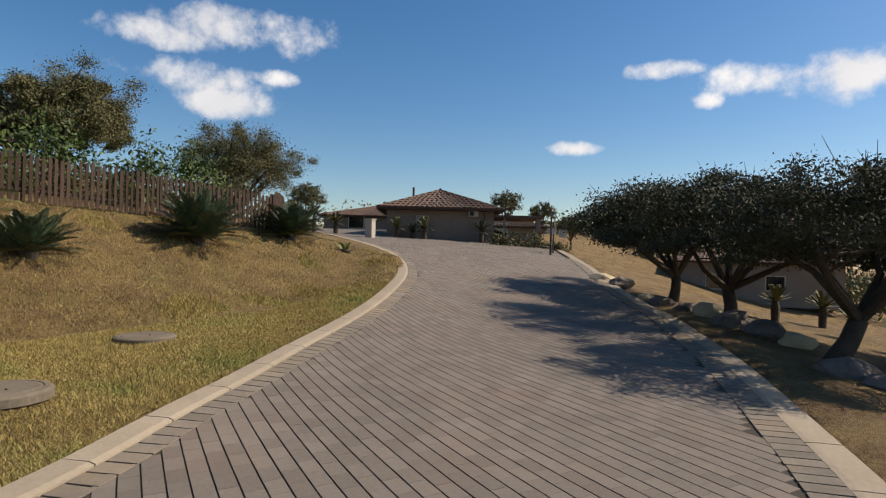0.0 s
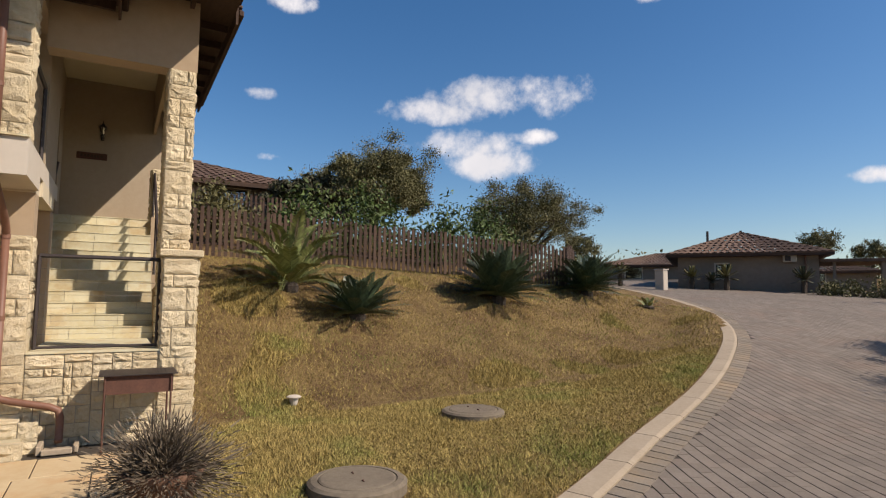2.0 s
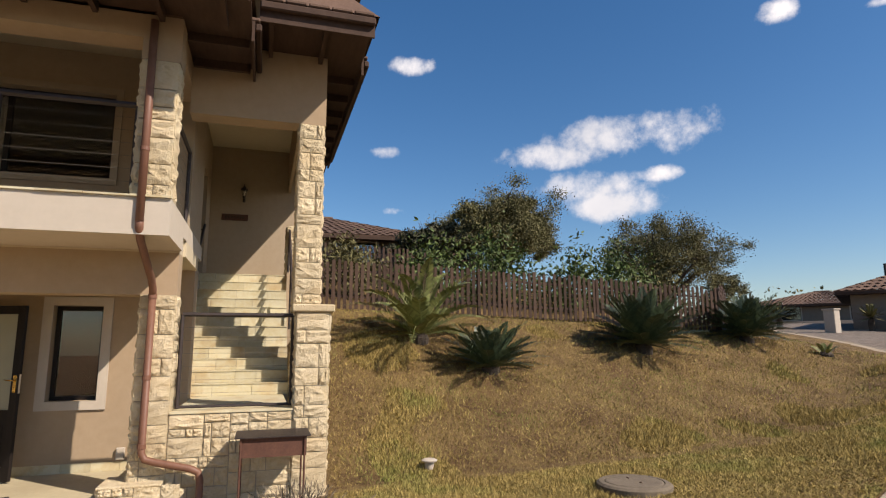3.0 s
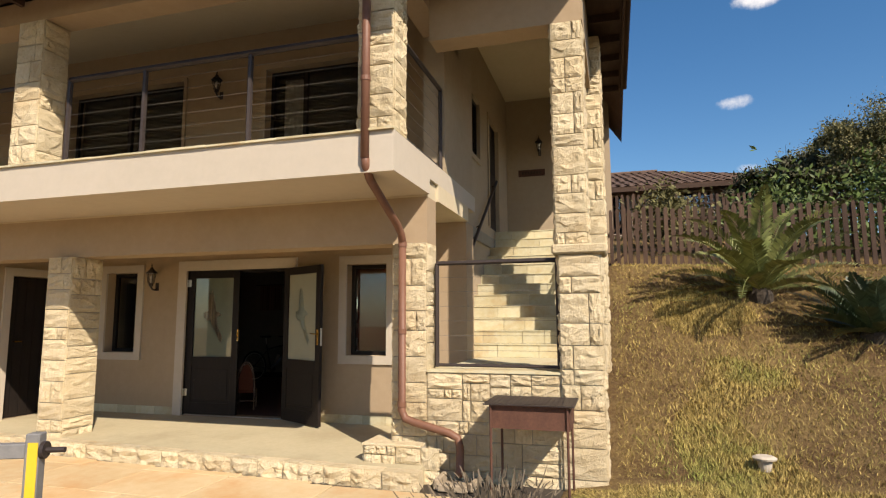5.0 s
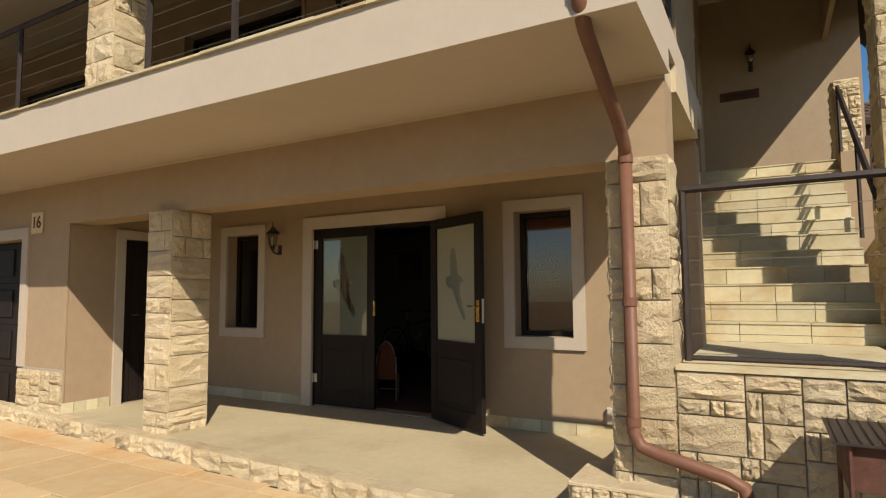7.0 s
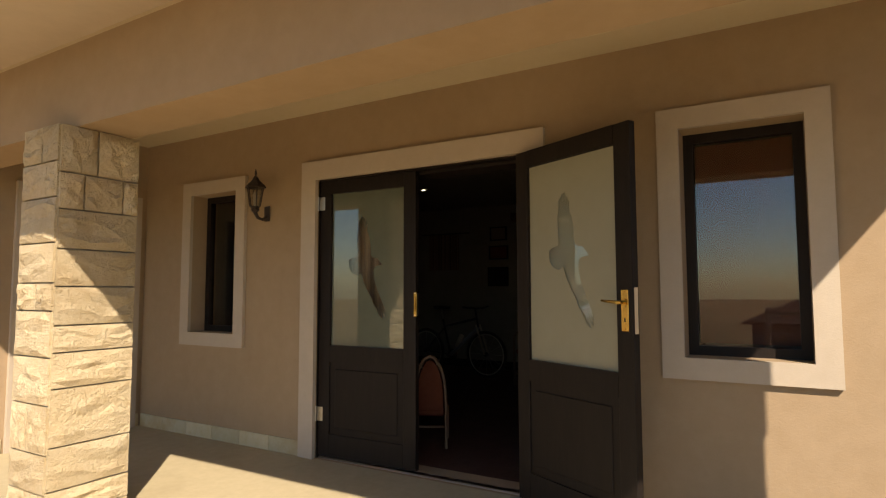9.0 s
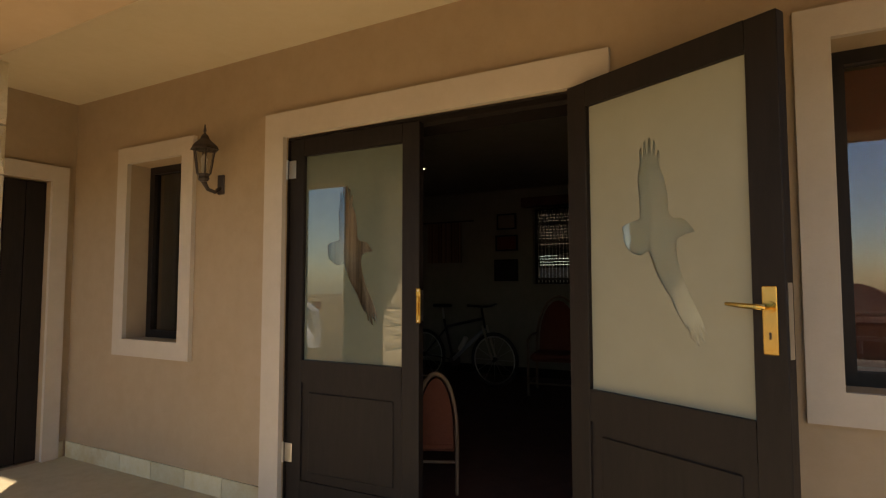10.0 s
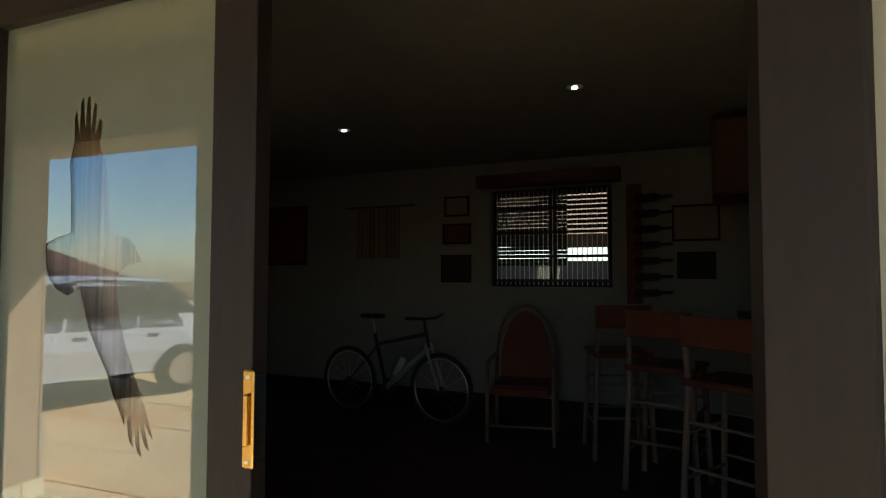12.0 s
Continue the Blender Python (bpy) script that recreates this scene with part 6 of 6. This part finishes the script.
def rock(x, y, s, seed):
    t = thing("boulder", (0, 0, 0), "grey brown boulder beside the road", "rock", "boulders beside the road")
    bm = bmesh.new()
    bmesh.ops.create_icosphere(bm, subdivisions=2, radius=s)
    for v in bm.verts:
        v.co *= 1 + .5 * noise.noise(v.co / s * 1.1 + Vector((seed, 0, 0)))
        v.co.z *= .6
        v.co += Vector((x, y, land_z(x, y) + s * .2))
    part("stone", bm, STONE if seed % 3 == 0 else ROCK, t)


ROCK = surf("grey rock", (0.12, 0.10, 0.085), (0.24, 0.20, 0.17), 3, 14, 0.95, 0.8, 20, dist=.03)
rr = random.Random(4)
for k, (x, y, s) in enumerate([(-6.9, 19.4, .5), (-6.2, 18.9, .42), (-7.5, 20.0, .3), (-4.6, 16.4, .25), (-4.0, 15.6, .3), (-3.3, 15.2, .25), (-2.6, 14.6, .4), (-1.9, 13.2, .42), (-1.3, 12.6, .35), (-.7, 11.9, .3), (.1, 9.4, .33), (.6, 9.0, .3), (1.1, 8.6, .36), (1.7, 8.4, .25)]):
    rock(x + .5, y, s, k)
for k, (x, y, r) in enumerate([(-1.2, 18.5, .8), (0.6, 17.0, .7), (1.8, 15.6, .8), (-.2, 21, .9)]):
    aloe((x, y), r, "grey green aloe on the bank under the trees", 50 + k)
def at_house(u, v):
    c, s = math.cos(radians(36.9)), math.sin(radians(36.9))
    return (-19.4 + c * u - s * v, 22.9 + s * u + c * v)
for k, (u, r) in enumerate([(.6, .9), (1.4, .7), (2.0, 1.0), (4.9, 1.0), (-2.5, 1.0), (-3.6, 1.2), (-4.8, 1.1)]):
    aloe(at_house(u, -.8), r, "tall grey aloe against the house wall", 60 + k, mat=LEAFDARK if k % 2 else LEAFGREY)
for k, (u, r, h) in enumerate([(5.8, .7, .6), (6.6, .8, .7), (7.5, .8, .8), (8.6, .7, .5)]):
    shrub(at_house(u, -1.2), r, h, LEAFGREY, 900, .06, "low dull shrub beside the house porch", 80 + k, group="shrubs by the porch")

# far scrub on the hills
rs = np.random.RandomState(77)
pts = []
for k in range(520):
    a = radians(rs.uniform(60, 175))
    d = rs.uniform(48, 170)
    x, y = -5 + d * math.cos(a), 5 + d * math.sin(a)
    s = rs.uniform(1.0, 3.2)
    z = land_z(max(-60, min(x, 60)), max(-50, min(y, 70))) - max(0, d - 70) * .01
    pts.append(np.array([x, y, z + s * .5]) + np.clip(rs.normal(0, 1, (130, 3)), -1.1, 1.1) * np.array([s * .8, s * .8, s * .42]))
co, lo = leaf_cloud(np.concatenate(pts), .22, rs, .6)
array_object("distant_scrub", co, lo, 4, LEAFGREY, None, label="distant dull green trees and scrub on the hillside", kind="stuff")
for k, (a, d, h) in enumerate([(138.0, 45, 3.4), (118.5, 52, 3.6), (115.0, 60, 3.2), (112.0, 48, 2.6)]):
    x, y = -.5 + d * math.cos(radians(a)), d * math.sin(radians(a))
    z = land_z(x, y)
    tree((x, y), (x, y, z + h * .7), (h * .45, h * .45, h * .35), LEAFGREY, 5000, .075, "small distant tree against the sky", 90 + k, fork=h * .3, trunk=.1, group="distant trees")


# ---- the car by the garage ----
CARP = surf("silver car paint", (0.46, 0.475, 0.49), (0.50, 0.515, 0.53), 1, 5, 0.25, 0, metal=0.1, spec=.6)


def car():
    t = tagged(new("car"), label="silver hatchback parked in front of the garage", category="car")

    def add(nm, bm, mat, sm=False, par=None):
        o = bm_object(nm, bm, mat, None, sm)
        o.parent = par or t
        return o
    prof = [(-1.95, .35), (-1.95, .75), (-1.80, .98), (-1.10, 1.05), (-.45, 1.42), (.2, 1.50), (1.1, 1.46), (1.62, 1.18), (1.82, .95), (1.88, .5), (1.85, .32)]
    bm = bmesh.new()
    rings = []
    for y, k in ((-.80, .90), (-.84, .97), (-.60, 1.0), (.60, 1.0), (.84, .97), (.80, .90)):
        zmid = .95
        rings.append([bm.verts.new((x * (k if abs(y) > .7 else 1), y * (1 if z < 1.0 else .80), z if z < .9 or abs(y) < .7 else zmid + (z - zmid) * .93)) for x, z in prof])
    for a, b in zip(rings, rings[1:]):
        for i in range(len(prof)):
            j = (i + 1) % len(prof)
            bm.faces.new((a[i], a[j], b[j], b[i]))
    bm.faces.new(rings[0][::-1])
    bm.faces.new(rings[-1])
    bmesh.ops.recalc_face_normals(bm, faces=bm.faces)
    add("body", bm, CARP)
    for s in (-1, 1):
        for x0, x1, x2, x3 in ((-.95, -.05, -.05, -.42), (.02, .80, .78, .02), (.86, 1.45, 1.12, .84)):
            bm = bmesh.new()
            vs = [bm.verts.new((x, s * yy, z)) for x, yy, z in ((x0, .845, 1.02), (x1, .845, 1.02), (x2, .70, 1.38), (x3, .70, 1.38))]
            bm.faces.new(vs)
            r = bmesh.ops.extrude_face_region(bm, geom=bm.faces[:])
            for v in [q for q in r["geom"] if isinstance(q, bmesh.types.BMVert)]:
                v.co.y -= s * .03
            bmesh.ops.recalc_face_normals(bm, faces=bm.faces)
            add("side_window", bm, DARK)
        for x in (-1.25, 1.22):
            wh = add("wheel", tubes([(x, s * .70, .31), (x, s * .86, .31)], .31, 24), DARK)
            add("hubcap", tubes([(x, s * .86, .31), (x, s * .875, .31)], .20, 18), STEELM, par=wh)
        for x in (-.02, .84):
            add("door_handle", one_box(x + .1, x + .24, s * .85 - .01, s * .85 + .01, .90, .93), CARP)
        add("mirror", one_box(-.85, -.7, s * .93 - .06, s * .93 + .06, 1.0, 1.12, bevel=.02), CARP)
        add("tail_light", one_box(1.74, 1.84, s * .72 - .06, s * .72 + .06, .85, 1.1), BLIND)
    t.matrix_world = pose(-6.18, -10.38, 0.0, 0, 0, 15)


car()

# ---- driveway flags ----
fl = thing("driveway_paving", label="cream and orange sandstone flags of the driveway", category="paving")
rr = random.Random(8)
x = -3.72
while x > -8.6:
    w = rr.choice((.62, .72, .8))
    y = 0.62 - (0 if int(x * 10) % 2 else .02)
    while y > -14:
        l = rr.choice((.6, .78, .95, 1.1))
        xm = x - w / 2
        zf = -0.13 * smooth01((xm + 5.2) / 1.2)
        x0 = max(x - w, step_x((y - l / 2)) + 0.01)
        if x0 < x - .05:
            o = part("flag", one_box(x0 + .006, x - .006, y - l + .006, y - .006, zf - .06, zf + rr.uniform(-.003, .003), bevel=.004), FLAG, fl)
        y -= l
    x -= w
solid("paving_bed", SAND, (-8.7, -5.2, -14, 0.60, -0.25, -0.012))

# ---- kerbs and road pavers ----
def resample(points, step):
    out, P = [Vector((*points[0], 0))], [Vector((*p, 0)) for p in points]
    left = step
    for a, b in zip(P, P[1:]):
        L = (b - a).length
        s = left
        while s <= L:
            out.append(a.lerp(b, s / L))
            s += step
        left = s - L
    return out


def smooth_line(points, n=3):
    P = points
    for _ in range(n):
        P = [P[0]] + [q for a, b in zip(P, P[1:]) for q in ((a[0] * .75 + b[0] * .25, a[1] * .75 + b[1] * .25), (a[0] * .25 + b[0] * .75, a[1] * .25 + b[1] * .75))] + [P[-1]]
    return P


def kerb_run(line, off, width, rise, length, label, y_end):
    t = thing("kerb", (0, 0, 0), label, "kerb")
    pts = [p for p in resample(line, length / 4) if -3 < p.y < y_end]
    for i in range(0, len(pts) - 4, 4):
        q = pts[i:i + 5]
        bm = bmesh.new()
        rings = []
        for j, p in enumerate(q):
            d = (q[min(j + 1, 4)] - q[max(j - 1, 0)]).normalized()
            s = Vector((-d.y, d.x, 0)) * (1 if off > 0 else -1)
            e = .008 if j == 0 else (-.008 if j == 4 else 0)
            c = p + d * e
            a, b = c + s * (abs(off) - width / 2), c + s * (abs(off) + width / 2)
            z = road_z(p.x, p.y)
            rings.append([bm.verts.new(v) for v in ((a.x, a.y, z - .06), (a.x, a.y, z + rise * .5), (a.x + s.x * .05, a.y + s.y * .05, z + rise), (b.x, b.y, z + rise * 1.1), (b.x, b.y, z - .06))])
        for a, b in zip(rings, rings[1:]):
            for k in range(5):
                bm.faces.new((a[k], a[(k + 1) % 5], b[(k + 1) % 5], b[k]))
        bm.faces.new(rings[0][::-1])
        bm.faces.new(rings[-1])
        bmesh.ops.recalc_face_normals(bm, faces=bm.faces)
        part("kerbstone", bm, KERBM, t)


KL = smooth_line(KERB)
kerb_run(KL, 0.14, 0.27, 0.034, 0.98, "pale concrete kerb curving along the lawn", 24)
RL = smooth_line([(right_edge(y), y) for y in np.arange(-3, 34, 1.0)])
kerb_run([(x + .47, y) for x, y in RL], -0.0, 0.28, 0.012, 0.98, "flat concrete kerb on the low side of the road", 30)

ANG = radians(-26)
UX, UY = math.cos(ANG), math.sin(ANG)
PW, PL = 0.148, 0.24
pv = bpy.data.meshes.new("paver")
a, b = PL / 2 - .0012, PW / 2 - .0062
pv.from_pydata([(-a + .001, -b + .001, 0), (a - .001, -b + .001, 0), (a - .001, b - .001, 0), (-a + .001, b - .001, 0), (-a, -b, -.002), (a, -b, -.002), (a, b, -.002), (-a, b, -.002), (-a, -b, -.03), (a, -b, -.03), (a, b, -.03), (-a, b, -.03)], [], [(0, 1, 2, 3), (4, 5, 1, 0), (5, 6, 2, 1), (6, 7, 3, 2), (7, 4, 0, 3), (8, 9, 5, 4), (9, 10, 6, 5), (10, 11, 7, 6), (11, 8, 4, 7)])
pv.materials.append(PAVER1)
BASE = np.array([v.co[:] for v in pv.vertices])
FACES = np.array([tuple(p.vertices) for p in pv.polygons])


def lay(cx, cy, ang, rnd, lift=0.0):
    """Pose of a paver lying on the road at a place."""
    e = .05
    z = road_z(cx, cy) + lift
    n = Vector((-(road_z(cx + e, cy) + lift - z) / e, -(road_z(cx, cy + e) + lift - z) / e, 1)).normalized()
    u = Vector((math.cos(ang), math.sin(ang), 0))
    u = (u - n * u.dot(n)).normalized()
    v = n.cross(u)
    m = Matrix(((u.x, v.x, n.x, cx), (u.y, v.y, n.y, cy), (u.z, v.z, n.z, z + rnd.uniform(-.001, .001)), (0, 0, 0, 1)))
    return m @ Matrix.Rotation(rnd.uniform(-.006, .006), 4, "Z") @ Matrix.Rotation(rnd.uniform(-.004, .004), 4, "X")


def slant(edge, y):
    """How much wider a strip along an edge is when cut across."""
    return math.hypot(1.0, (edge(y + .2) - edge(y - .2)) / .4)


rr = random.Random(11)
spots = []
for r in range(-330, 330):
    for c in range(-230, 230):
        u, v = (c + (0.5 if r % 2 else 0.0)) * PL, r * PW
        x, y = u * UX - v * UY, u * UY + v * UX
        if -2.5 < y < 27 and kerb_x(y) + .20 * slant(kerb_x, y) < x < right_edge(y) - .02:
            spots.append((x, y, ANG))
spots.sort(key=lambda s: math.hypot(s[0] + 1.7, s[1] - 3.2))
road_paving = thing("road_paving", label="grey brown clay pavers laid in diagonal courses", category="paving")
big = []
for k, (x, y, ang) in enumerate(spots):
    m = lay(x, y, ang, rr)
    if k < 300:
        o = new("paver", pv)
        o.parent = road_paving
        o.matrix_basis = m
    else:
        M3 = np.array(m)
        big.append(BASE @ M3[:3, :3].T + M3[:3, 3])
co = np.concatenate(big)
lo = (FACES[None] + (np.arange(len(big)) * 12)[:, None, None]).reshape(-1)
array_object("pavers", co, lo, 4, PAVER, road_paving, kind="stuff")
for line, o, long, pitch, lab in ((KL, .13, .26, .19, "tan border bricks laid across along the lawn kerb"), (RL, .165, .33, .165, "tan border bricks laid across along the low kerb")):
    edge = []
    border = thing("paving_border", label=lab, category="paving")
    brick = pv.copy()
    brick.materials[0] = BORDER1
    brick.transform(Matrix.Diagonal((long / PL, (pitch - .002) / PW, 1.5, 1)))
    for p, q in zip(*(lambda L: (L, L[1:]))(resample(line, pitch))):
        d = (q - p).normalized()
        s = Vector((d.y, -d.x, 0))
        if -2.8 < p.y < 24:
            c = p + s * (o + rr.uniform(-.004, .004))
            m = lay(c.x, c.y, math.atan2(s.y, s.x), rr, .005)
            if p.y < 9:
                ob = new("brick", brick)
                ob.parent = border
                ob.matrix_basis = m
                continue
            M3 = np.array(m)
            k3 = np.array([long / PL, (pitch - .002) / PW, 1.5])
            edge.append((BASE * k3) @ M3[:3, :3].T + M3[:3, 3])
    lo = (FACES[None] + (np.arange(len(edge)) * 12)[:, None, None]).reshape(-1)
    array_object("border_bricks", np.concatenate(edge), lo, 4, BORDER, border, kind="stuff")

# low garden railing among the trees
gf = thing("garden_railing", label="thin dark garden railing below the thorn trees", category="railing")
gp = [(1.6 + .42 * k, 12.4 - .18 * k) for k in range(12)]
for x, y in gp:
    z = land_z(x, y)
    part("post", tubes([(x, y, z - .05), (x, y, z + .85)], .014, 5), RAILM, gf)
part("top_rail", tubes([(x, y, land_z(x, y) + .83) for x, y in gp], .012, 5), RAILM, gf)
